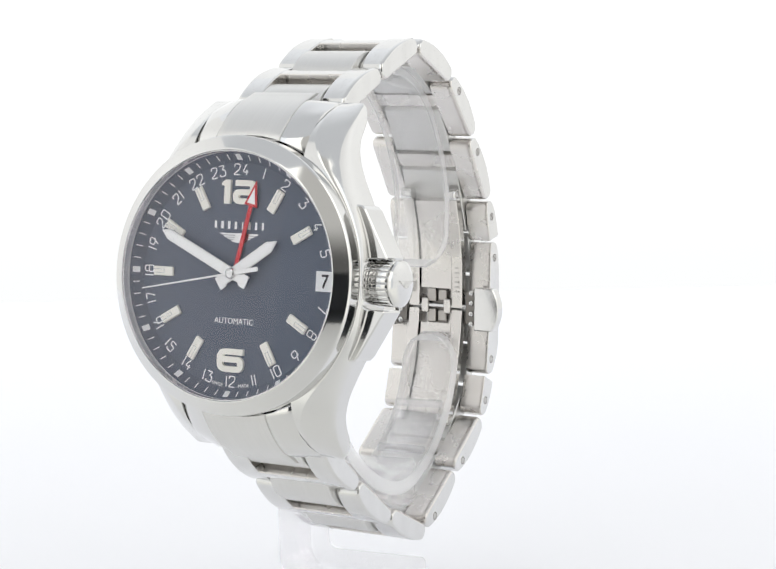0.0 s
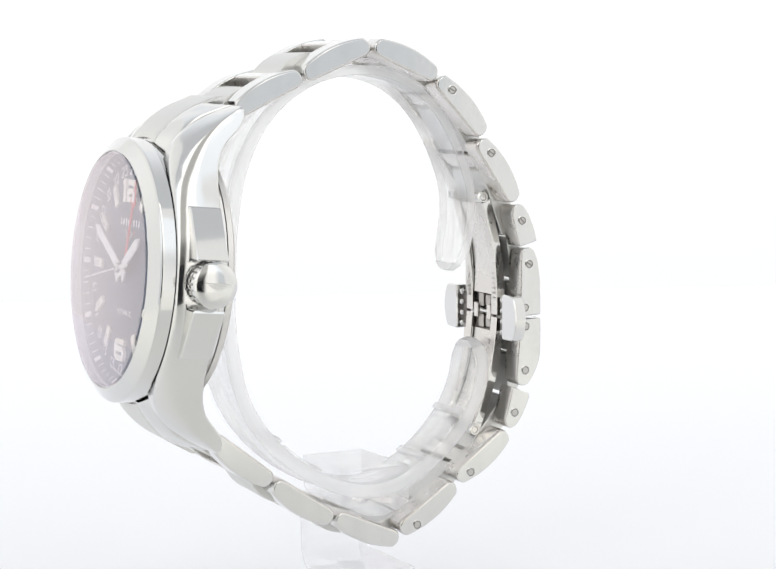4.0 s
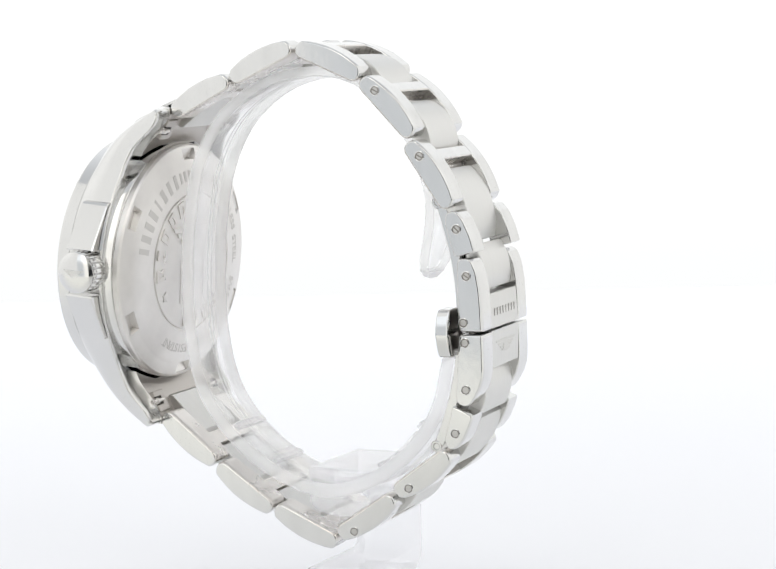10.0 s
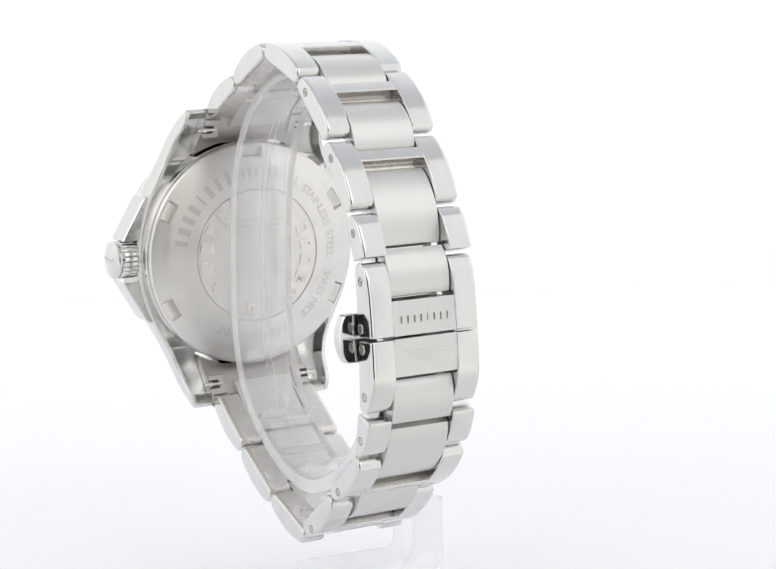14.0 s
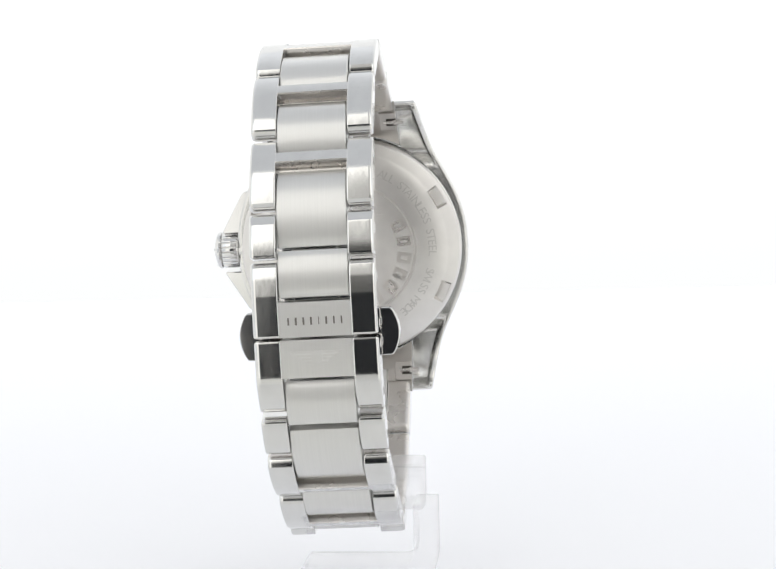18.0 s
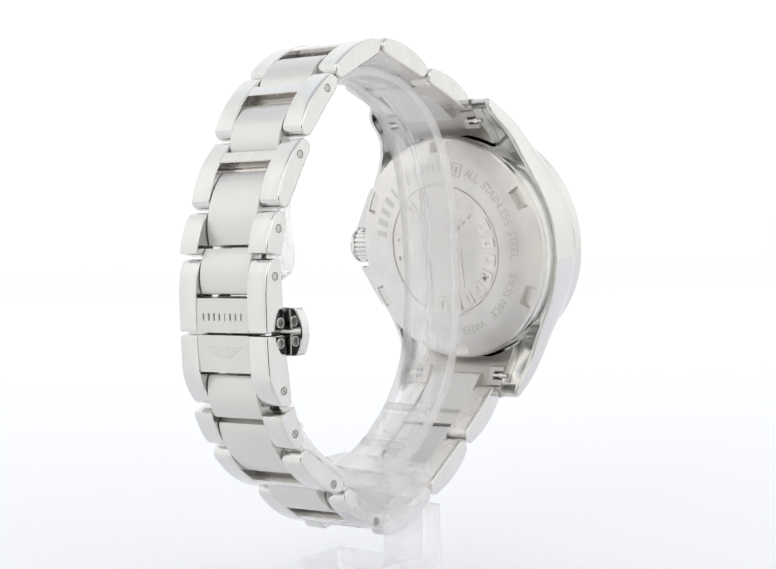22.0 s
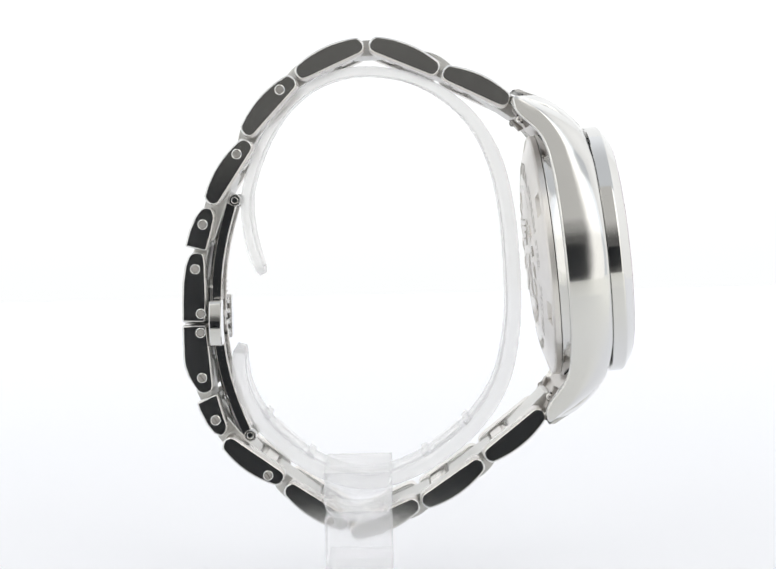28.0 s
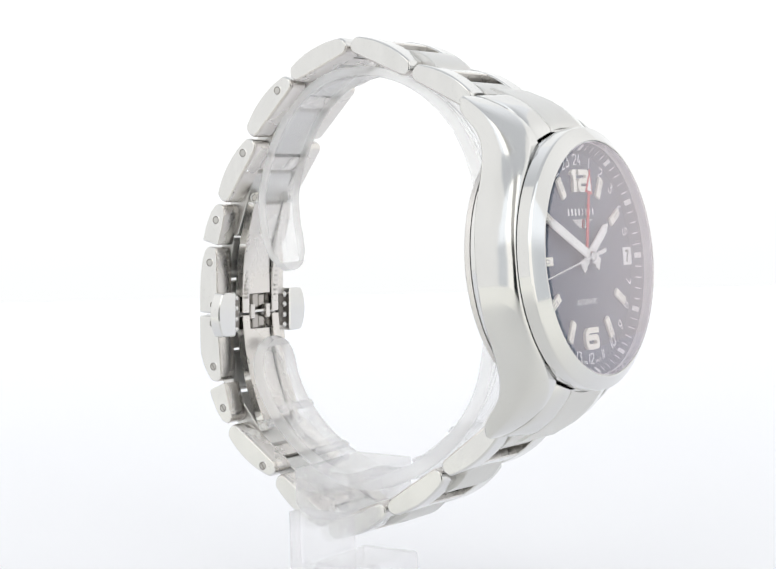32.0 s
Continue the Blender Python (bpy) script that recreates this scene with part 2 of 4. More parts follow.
def slab(x0, x1, y0, y1, z0, z1, bevel=0.0, seg=2):
    bm = bmesh.new()
    bmesh.ops.create_cube(bm, size=1.0)
    bm.transform(Matrix.Translation(((x0 + x1) / 2, (y0 + y1) / 2, (z0 + z1) / 2)) @ Matrix.Diagonal((abs(x1 - x0), abs(y1 - y0), abs(z1 - z0), 1)))
    if bevel:
        bmesh.ops.bevel(bm, geom=bm.edges[:], offset=bevel, segments=seg, affect="EDGES")
    return bm


def merged(*bms):
    out = bmesh.new()
    for b in bms:
        me = bpy.data.meshes.new("t")
        b.to_mesh(me)
        b.free()
        out.from_mesh(me)
        bpy.data.meshes.remove(me)
    return out


def setting(name, bm, mat, label, category):
    ob = part(name, bm, mat)
    return tagged(ob, label, category, kind="structure")


setting("floor", slab(-420, 420, -96, 521, -45, 0), table_white, "white raised table with added glow inside the light tent", "table")
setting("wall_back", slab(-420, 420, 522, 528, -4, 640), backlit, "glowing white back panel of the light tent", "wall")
setting("wall_west", slab(-428, -422, -306, 528, -49, 640), diffuser, "lit white fabric side of the light tent", "wall")
setting("wall_east", slab(422, 428, -306, 528, -49, 640), diffuser, "lit white fabric side of the light tent", "wall")
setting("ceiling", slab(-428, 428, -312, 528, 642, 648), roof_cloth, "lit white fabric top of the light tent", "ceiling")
# the front has an opening for the camera
OPEN = (-98, 76, 84)
for nm, (x0, x1, z0, z1) in {"wall_front_west": (-428, OPEN[0], -49, 640), "wall_front_east": (OPEN[1], 428, -49, 640), "wall_front_top": (OPEN[0], OPEN[1], OPEN[2], 640)}.items():
    setting(nm, slab(x0, x1, -312, -306, z0, z1), front_cloth, "unseen glowing white front of the light tent", "wall")
# unseen lower sheet, added to keep the low reflections white
setting("floor_front", slab(-428, 428, -306, -96.3, -49, -45), table_white, "unseen white lower sheet before the table, added for reflections", "table")
# unseen dark box, added so that steel facing the opening mirrors darkness
hood = merged(slab(-130, 110, -480, -476, -49, 150), slab(-134, -130, -480, -313, -49, 150), slab(110, 114, -480, -313, -49, 150), slab(-130, 110, -480, -313, 150, 154), slab(-130, 110, -476, -307, -53, -49))
setting("wall_dark_box", hood, reflected_dark, "unseen dark box behind the front opening, added for reflections", "wall")

# ---------------- mesh helpers ----------------
def prism(poly, x0, x1, chamfer=0.0, bm=None):
    """A closed outline in (Y, Z), extruded along X, with chamfered rims."""
    bm = bm or bmesh.new()
    n = len(poly)
    area = sum(poly[i][0] * poly[(i + 1) % n][1] - poly[(i + 1) % n][0] * poly[i][1] for i in range(n))
    if area < 0:
        poly = poly[::-1]
    inner = []
    for i in range(n):
        (ax, ay), (bx, by), (cx, cy) = poly[i - 1], poly[i], poly[(i + 1) % n]
        e1, e2 = Vector((bx - ax, by - ay)).normalized(), Vector((cx - bx, cy - by)).normalized()
        t = (e1 + e2).normalized()
        nrm = Vector((-t.y, t.x))
        k = max(0.5, nrm.dot(Vector((-e1.y, e1.x))))
        inner.append((bx + nrm.x * chamfer / k, by + nrm.y * chamfer / k))
    if chamfer:
        rings = [(x0, inner), (x0 + chamfer, poly), (x1 - chamfer, poly), (x1, inner)]
    else:
        rings = [(x0, poly), (x1, poly)]
    vs = [[bm.verts.new((x, y, z)) for y, z in p] for x, p in rings]
    for a, b in zip(vs, vs[1:]):
        for i in range(n):
            bm.faces.new((a[i], a[(i + 1) % n], b[(i + 1) % n], b[i]))
    bm.faces.new(vs[0][::-1])
    bm.faces.new(vs[-1])
    return bm


def eased(poly, radii, x0, x1, at0, at1, bm=None):
    """An outline in (Y, Z) extruded along X, its rims rounded by a radius of its own at each corner. at0, at1: which rims take the full radii; the others get a small one."""
    bm = bm or bmesh.new()
    n = len(poly)
    area = sum(poly[i][0] * poly[(i + 1) % n][1] - poly[(i + 1) % n][0] * poly[i][1] for i in range(n))
    if area < 0:
        poly, radii = poly[::-1], radii[::-1]
    ways = []
    for i in range(n):
        a, b, c = Vector(poly[i - 1]), Vector(poly[i]), Vector(poly[(i + 1) % n])
        e1, e2 = (b - a).normalized(), (c - b).normalized()
        t = (e1 + e2).normalized()
        nr = Vector((-t.y, t.x))
        ways.append(nr / max(0.6, nr.dot(Vector((-e1.y, e1.x)))))
    rings = []
    for end, sign, full in ((x0, 1, at0), (x1, -1, at1)):
        steps = [0, 22, 45, 68, 90]
        made_ = []
        for q in steps:
            ring = []
            for p, r, w in zip(poly, radii, ways):
                r = r if full else 0.2
                f = radians(q)
                ring.append((end + sign * (1.9 if full else 1.0) * r * (1 - math.cos(f)), p[0] + w.x * r * (1 - math.sin(f)), p[1] + w.y * r * (1 - math.sin(f))))
            made_.append(ring)
        made_.append([(x + sign * 0.05, y, z) for x, y, z in made_[-1]])
        rings += made_ if sign > 0 else made_[::-1]
    vs = [[bm.verts.new(p) for p in ring] for ring in rings]
    for a, b in zip(vs, vs[1:]):
        for i in range(n):
            bm.faces.new((a[i], a[(i + 1) % n], b[(i + 1) % n], b[i]))
    bm.faces.new(vs[0][::-1])
    bm.faces.new(vs[-1])
    return bm


def lathe(profile, steps=96, close=True):
    """Profile of (radius, height) turned about Z."""
    bm = bmesh.new()
    rings = []
    for r, a in profile:
        if r < 1e-6:
            rings.append([bm.verts.new((0, 0, a))])
        else:
            rings.append([bm.verts.new((r * math.cos(2 * math.pi * k / steps), r * math.sin(2 * math.pi * k / steps), a)) for k in range(steps)])
    for p, q in zip(rings, rings[1:]):
        for k in range(steps):
            j = (k + 1) % steps
            loop = [p[k % len(p)], p[j % len(p)], q[j % len(q)], q[k % len(q)]]
            loop = list(dict.fromkeys(loop))
            if len(loop) > 2:
                bm.faces.new(loop)
    return bm


def flat(poly, z0, z1, bevel=0.0):
    """A closed outline in (X, Y), raised from z0 to z1."""
    p = [(y, z) for y, z in poly]
    bm = prism(p, z0, z1, bevel)
    bm.transform(Matrix(((0, 1, 0, 0), (0, 0, 1, 0), (1, 0, 0, 0), (0, 0, 0, 1))))
    return bm


def polar(r, deg):
    return r * math.sin(radians(deg)), r * math.cos(radians(deg))



def glyph(text, size, depth, bold=0.0):
    """A word as a mesh, centred on its middle, lying in XY, in millimetres."""
    cu = bpy.data.curves.new("t", "FONT")
    cu.body, cu.size, cu.extrude, cu.align_x, cu.align_y = text, size, depth / 2, "CENTER", "CENTER"
    cu.resolution_u, cu.offset = 3, bold
    ob = bpy.data.objects.new("t", cu)
    me = bpy.data.meshes.new_from_object(ob)
    bm = bmesh.new()
    bm.from_mesh(me)
    bpy.data.objects.remove(ob)
    bpy.data.curves.remove(cu)
    bpy.data.meshes.remove(me)
    bm.transform(Matrix.Translation((0, 0, depth / 2)))
    return bm


# figures drawn in plain strokes; points in a box one wide and one high
FIGURES = {"0": [[(0, 0.5), (0, 1), (1, 1), (1, 0), (0, 0), (0, 0.5)]], "1": [[(0.5, 0), (0.5, 1)]], "2": [[(0, 0.74), (0, 1), (1, 1), (1, 0.58), (0, 0.1), (0, 0), (1, 0)]],
           "3": [[(0, 1), (1, 1), (0.45, 0.6), (1, 0.58), (1, 0), (0, 0), (0, 0.2)]], "4": [[(1, 0.28), (0, 0.28), (0.62, 1)], [(0.72, 0.5), (0.72, 0)]], "5": [[(0.95, 1), (0.08, 1), (0.04, 0.56), (1, 0.6), (1, 0), (0, 0), (0, 0.18)]],
           "6": [[(0, 0.3), (0, 0.58), (1, 0.58), (1, 0), (0, 0), (0, 0.3), (0.62, 1)]], "7": [[(0, 1), (1, 1), (0.35, 0)]], "8": [[(0.5, 0.55), (0.04, 0.55), (0.04, 1), (0.96, 1), (0.96, 0.55), (0.5, 0.55), (0, 0.55), (0, 0), (1, 0), (1, 0.55), (0.5, 0.55)]],
           "9": [[(1, 0.7), (1, 0.42), (0, 0.42), (0, 1), (1, 1), (1, 0.7), (0.38, 0)]],
           "large 2": [[(-0.05, 1), (1, 1), (1, 0.5), (0, 0.5), (0, 0), (1.1, 0)]],
           "large 6": [[(1.1, 1), (0, 1), (0, 0), (1, 0), (1, 0.56), (0.14, 0.56)]]}


def stroke(pts, th, z, turn=0.3):
    """A bent bar of even width with rounded corners."""
    soft = [Vector(pts[0])]
    for a, b, c in zip(pts, pts[1:], pts[2:]):
        a, b, c = Vector(a), Vector(b), Vector(c)
        k = min(turn, (a - b).length * 0.45, (c - b).length * 0.45)
        p, q = b + (a - b).normalized() * k, b + (c - b).normalized() * k
        soft += [p, p * 0.5625 + b * 0.375 + q * 0.0625, p * 0.25 + b * 0.5 + q * 0.25, p * 0.0625 + b * 0.375 + q * 0.5625, q]
    soft.append(Vector(pts[-1]))
    bm = bmesh.new()
    rows = []
    for i, p in enumerate(soft):
        e1 = (p - soft[i - 1]).normalized() if i else (soft[1] - p).normalized()
        e2 = (soft[i + 1] - p).normalized() if i < len(soft) - 1 else e1
        t = (e1 + e2).normalized() if (e1 + e2).length > 1e-4 else e1
        n = Vector((-t.y, t.x)) * (th / 2 / max(0.6, t.dot(e1)))
        rows.append([bm.verts.new((p.x + n.x, p.y + n.y, 0)), bm.verts.new((p.x + n.x, p.y + n.y, z)), bm.verts.new((p.x - n.x, p.y - n.y, z)), bm.verts.new((p.x - n.x, p.y - n.y, 0))])
    for a, b in zip(rows, rows[1:]):
        for i in range(4):
            bm.faces.new((a[i], a[(i + 1) % 4], b[(i + 1) % 4], b[i]))
    bm.faces.new(rows[0]), bm.faces.new(rows[-1][::-1])
    return bm


def figure(keys, w, h, gap, th, z, turn=0.3):
    """A number in strokes, centred."""
    widths = [0.0 if k == "1" else w for k in keys]
    full = sum(widths) + gap * (len(keys) - 1)
    out, x = [], -full / 2
    for k, wk in zip(keys, widths):
        for line in FIGURES[k]:
            out.append(stroke([(x + (px - (0.5 if k == "1" else 0)) * (wk if wk else 1), (py - 0.5) * h) for px, py in line], th, z, turn))
        x += wk + gap
    return merged(*out)


def sized(bm, w, h):
    """Scales a word to a width and height, centred."""
    xs, ys = [v.co.x for v in bm.verts], [v.co.y for v in bm.verts]
    bm.transform(Matrix.Diagonal((w / (max(xs) - min(xs)), h / (max(ys) - min(ys)), 1, 1)) @ Matrix.Translation((-(max(xs) + min(xs)) / 2, -(max(ys) + min(ys)) / 2, 0)))
    return bm


def shapes(count, pitch, w, h, bar, depth):
    """A name as a row of plain bars."""
    out = []
    for k in range(count):
        x = (k - (count - 1) / 2) * pitch
        q = (w * (0.9, 1.1, 1.0, 1.0, 0.45, 1.0, 0.85, 0.8)[k % 8]) / 2 * bar
        out += [slab(x - q, x + q, -h / 2, h / 2, 0, depth)]
    return out


def framed(count, w, h, th, depth):
    """A name as a row of hollow blocks, ten apart."""
    out = []
    for k in range(count):
        x, q = (k - (count - 1) / 2) * 10, w * (1.0, 0.85, 1.0, 0.9)[k % 4] / 2
        out.append(merged(slab(x - q, x - q + th, -h / 2, h / 2, 0, depth), slab(x + q - th, x + q, -h / 2, h / 2, 0, depth), slab(x - q + th, x + q - th, h / 2 - th, h / 2, 0, depth), slab(x - q + th, x + q - th, -h / 2, th - h / 2, 0, depth)))
    return out


def round_ring(pieces, r, start, step, count, z):
    """Bends a row of pieces round a centre, angles clockwise from twelve."""
    out = []
    for bm in pieces:
        xs = [v.co.x for v in bm.verts]
        k = (max(xs) + min(xs)) / 2
        i = round(k / 10 + (count - 1) / 2)
        deg = start + i * step
        bm.transform(Matrix.Translation((-(i - (count - 1) / 2) * 10, 0, 0)))
        x, y = polar(r, deg)
        out.append(at(bm, x, y, z, -deg))
    return merged(*out)


def at(bm, x, y, z=0, turn=0, sx=1, sy=1):
    bm.transform(Matrix.Translation((x, y, z)) @ Matrix.Rotation(radians(turn), 4, "Z") @ Matrix.Diagonal((sx, sy, 1, 1)))
    return bm


def wings(width, height, depth):
    """The winged badge as one plain shape: two wings of four stepped feathers each, and a small body."""
    half = [(0.07 * width, height / 2)]
    for k in range(4):
        w1, top = width / 2 * (1 - 0.2 * k), height / 2 - height * 0.24 * k - 0.02 * height
        half += [(0.1 * width, top - 0.02 * height), (w1, top), (w1 * 0.93, top - height * 0.17), (0.1 * width, top - height * 0.19)]
    half += [(0.06 * width, -height / 2)]
    return flat(half + [(-x, y) for x, y in half[::-1]], 0, depth)


# ---------------- the watch ----------------
watch = tagged(new("wristwatch"), "steel wristwatch with blue-black dial hung on a clear cuff", "watch")

TILT = radians(5.19)
# case frame: x to the crown, v to twelve, a out of the dial
CASE = Matrix(((1, 0, 0, 0), (0, math.sin(TILT), -math.cos(TILT), -39.13), (0, math.cos(TILT), math.sin(TILT), -0.46), (0, 0, 0, 1)))


def curve_at(table, x):
    """A table read with its corners smoothed."""
    xs, ys = zip(*table)
    return sum(float(np.interp(abs(x + d), xs, ys)) * k for d, k in ((-1.0, 1), (-0.5, 2), (0, 3), (0.5, 2), (1.0, 1))) / 9


WIDE = [(0, 20.4), (3, 20.3), (6, 19.75), (9, 18.75), (12, 17.35), (14, 16.3), (16, 15.35), (18, 14.65), (20, 14.1), (22, 13.65), (24, 13.2), (25, 12.95), (25.4, 12.6)]
TOP = [(0, -0.5), (14, -0.55), (17, -1.0), (19, -1.75), (20.5, -2.8), (22, -4.35), (23.4, -6.4), (24.4, -8.2), (25, -9.75), (25.4, -11.0)]
WALL = [(0, -4.7), (10, -4.75), (14, -4.75), (17, -5.0), (19, -5.7), (21, -6.7), (23.3, -8.5), (24.5, -10.3), (25.4, -11.25)]
LOW = [(0, -7.0), (8, -7.05), (12, -7.1), (14, -7.25), (16.5, -7.5), (18.5, -8.05), (19.9, -8.75), (21.1, -9.85), (22.2, -11.0), (23.4, -11.8), (24.6, -11.95), (25.1, -11.75), (25.4, -11.4)]
REST = [(0, 19.75), (3, 19.55), (6, 18.85), (8, 18.1), (10, 17.1), (12, 15.85), (14, 14.3), (16, 12.6), (18, 11.2), (20, 10.3), (22, 9.85), (25.4, 9.6)]
BEZEL_R = 19.72


def case_side(s):
    """One flank of the case with its two lugs: a flat wall, a soft shoulder, a sloping top, and a hollow under each lug."""
    bm = bmesh.new()
    rings = []
    half = [22 * k / 40 for k in range(41)] + [22 + 3.4 * k / 20 for k in range(1, 21)]
    for v in [-q for q in half[:0:-1]] + half:
        av = abs(v)
        w, t, c2, l = (curve_at(q, av) for q in (WIDE, TOP, WALL, LOW))
        if av > 24.6:
            w, t, c2, l = (float(np.interp(av, *zip(*q))) for q in (WIDE, TOP, WALL, LOW))
        inner = 9.45
        rest = curve_at(REST, av)
        t = max(t, c2 + 0.1)
        knee = max(c2 + 0.25 * (t - c2), t - 0.48 * (w - rest))
        pts = [(inner, t), (rest - 0.02, t)]
        for k in range(17):
            u = k / 16
            pts.append((rest * (1 - u) ** 2 + w * (2 * u * (1 - u) + u * u), t * (1 - u) ** 2 + knee * 2 * u * (1 - u) + c2 * u * u))
        low = min(l, c2 - 0.1)
        pts += [(w, low + 0.34 * min(1, c2 - low)), (w, low + 0.3 * min(1, c2 - low)), (w - 0.08, low + 0.1), (w - 0.28, low + 0.02)]
        # the lugs are hollow towards the bracelet
        deep = 0.0 if av < 13.5 else min(1.0, (av - 13.5) / 2.5) * min(2.8, 0.55 * (t - low)) * min(1.0, max(0.0, (25.0 - av) / 1.2))
        pts += [(w - 0.75, low), (w - 0.85, low + 0.15 * deep), (w - 1.15, low + 0.85 * deep), (w - 1.5, low + deep), (inner, low + deep)]
        rings.append([bm.verts.new((s * x, v, a)) for x, a in pts])
    n = len(rings[0])
    for p, q in zip(rings, rings[1:]):
        for i in range(n):
            bm.faces.new((p[i], p[(i + 1) % n], q[(i + 1) % n], q[i]))
    bm.faces.new(rings[0])
    bm.faces.new(rings[-1][::-1])
    return bm


body = lathe([(0, -0.6), (19.2, -0.6), (19.4, -0.8), (19.4, -8.15), (19.25, -8.3), (18.9, -8.5), (0, -8.5)])
case = part("case", merged(body, case_side(1), case_side(-1)), case_steel, watch, "polished steel case with curved lugs", 55, CASE)
undersides(case, satin, lambda n, c: n.y > 0.35)
for s in (1, -1):
    guard = flat([(17.2, s * 10.9), (18.6, s * 10.7), (19.2, s * 10.1), (22.9, s * 3.75), (22.8, s * 3.45), (17.2, s * 3.45)], -6.95, -2.15, 0.18)
    part("crown_guard", guard, polished, case, "", 28, CASE)

bez = [(17.5, 0.9), (17.5, 2.95), (17.56, 3.06), (17.68, 3.08), (17.78, 3.03), (17.84, 2.99), (19.46, 1.86), (19.52, 1.81), (19.66, 1.66), (19.72, 1.45), (19.72, 1.4), (19.72, -0.35), (19.6, -0.45), (19.3, -0.5), (17.5, -0.5)]
part("bezel", lathe(bez + bez[:1], 128), polished, case, "wide polished steel bezel", 25, CASE)
crystal = part("crystal", lathe([(0, 3.3), (16.95, 3.3), (17.25, 3.25), (17.36, 3.1), (17.36, 2.0), (0, 2.0)], 128), glass, case, "clear flat crystal", 25, CASE)
crystal.visible_shadow = False
undersides(crystal, coated, lambda n, c: n.y > 0.5)
part("gasket", lathe([(17.38, 1.52), (17.38, 2.9), (17.49, 2.9), (17.49, 1.52), (17.38, 1.52)], 128), white_print, case, "", 25, CASE)

# crown
def crown_body():
    """A fluted barrel: broad ridges with narrow grooves between them."""
    bm = bmesh.new()
    n, teeth = 440, 22
    rings = []
    for x, r, depth in ((19.6, 2.3, 0), (20.2, 2.3, 0), (20.3, 3.0, 0.1), (20.6, 3.2, 0.34), (23.0, 3.2, 0.34), (23.25, 3.05, 0.2)):
        ring = []
        for k in range(n):
            q = 2 * math.pi * k / n
            cut = (0.5 - 0.5 * math.cos(teeth * q)) ** 7
            ring.append(bm.verts.new((x, (r - depth * cut) * math.cos(q), (r - depth * cut) * math.sin(q))))
        rings.append(ring)
    for p, q in zip(rings, rings[1:]):
        for k in range(n):
            bm.faces.new((p[k], p[(k + 1) % n], q[(k + 1) % n], q[k]))
    bm.faces.new(rings[0])
    bm.faces.new(rings[-1])
    return bm


CROWN = CASE @ Matrix.Translation((0, 0.22, -4.75))
crown = part("crown", crown_body(), polished, case, "fluted steel crown", 40, CROWN)
cap = lathe([(3.0, 0), (3.2, 0.15), (3.28, 0.4), (3.2, 0.7), (2.9, 0.95), (2.2, 1.2), (1.2, 1.36), (0, 1.42)], 64)
cap.transform(Matrix.Translation((23.3, 0, 0)) @ Matrix.Rotation(radians(90), 4, "Y"))
part("crown_cap", cap, case_steel, crown, "domed polished cap with winged badge", 30, CROWN)
bad = wings(3.6, 1.0, 0.12)
bad.transform(Matrix.Translation((24.62, 0, 0)) @ Matrix(((0, 0, 1, 0), (0, 1, 0, 0), (-1, 0, 0, 0), (0, 0, 0, 1))))
part("badge", bad, relief, crown, "", 30, CROWN)

# dial
dial = part("dial", lathe([(0, 0), (17.3, 0), (17.3, -0.15), (0, -0.15)], 128), dial_black, watch, "blue-black dial with white printing", 20, CASE)
rehaut = lathe([(15.9, 0.03), (17.3, 1.5), (17.48, 1.5), (17.48, -0.1), (15.9, -0.1)], 128)
part("flange", rehaut, dial_black, dial, "sloping dark flange with the minute track", 25, CASE)


# the minute track lies on the sloping flange
def on_flange(bm, deg):
    bm.transform(Matrix.Rotation(radians(-deg), 4, "Z") @ Matrix.Translation((0, 16.68, 0.86)) @ Matrix.Rotation(radians(46.4), 4, "X"))
    return bm


for k in range(12):
    part("track_block", on_flange(slab(-0.42, 0.42, -0.55, 0.55, 0.0, 0.05), 30 * k), white_print, dial, "", 20, CASE)
for k in range(60):
    if k % 5:
        part("minute_tick", on_flange(slab(-0.07, 0.07, -0.5, 0.5, 0.0, 0.04), 6 * k), white_print, dial, "", 20, CASE)
for h in range(1, 25):
    deg = 15 * h
    x, y = polar(14.94, deg)
    if h == 6:
        continue
    # the lower figures stand with their feet outwards
    turn = 180 - deg if 9 <= h <= 15 else -deg
    part("hour_figure", at(figure(str(h), 0.9, 1.5, 0.5, 0.17, 0.05, 0.32), x, y, 0.01, turn), white_print, dial, "", 20, CASE)
for k in range(12):
    if k in (0, 3, 6):
        continue
    x, y = polar(12.25, 30 * k)
    ix = part("hour_marker", at(slab(-0.66, 0.66, -1.68, 1.68, 0, 0.5, 0.1, 1), x, y, 0, -30 * k), lume, dial, "applied cream baton", 20, CASE)
    x, y = polar(13.0, 30 * k)
    slot = merged(slab(-0.3, -0.2, -0.95, 0.9, 0.49, 0.55), slab(0.2, 0.3, -0.95, 0.9, 0.49, 0.55), slab(-0.3, 0.3, -1.05, -0.95, 0.49, 0.55))
    part("slot_frame", at(slot, x, y, 0, -30 * k), polished, ix, "", 20, CASE)
ONE = [(-1.42, 1.7), (-1.42, -1.7), (-2.4, -1.7), (-2.4, 0.85), (-2.88, 0.85), (-2.88, 1.25), (-2.25, 1.7)]
twelve = merged(flat(ONE, 0, 0.5), at(sized(figure(("large 2",), 2.5, 2.6, 0, 0.85, 0.5, 0.75), 3.75, 3.4), 0.95, 0))
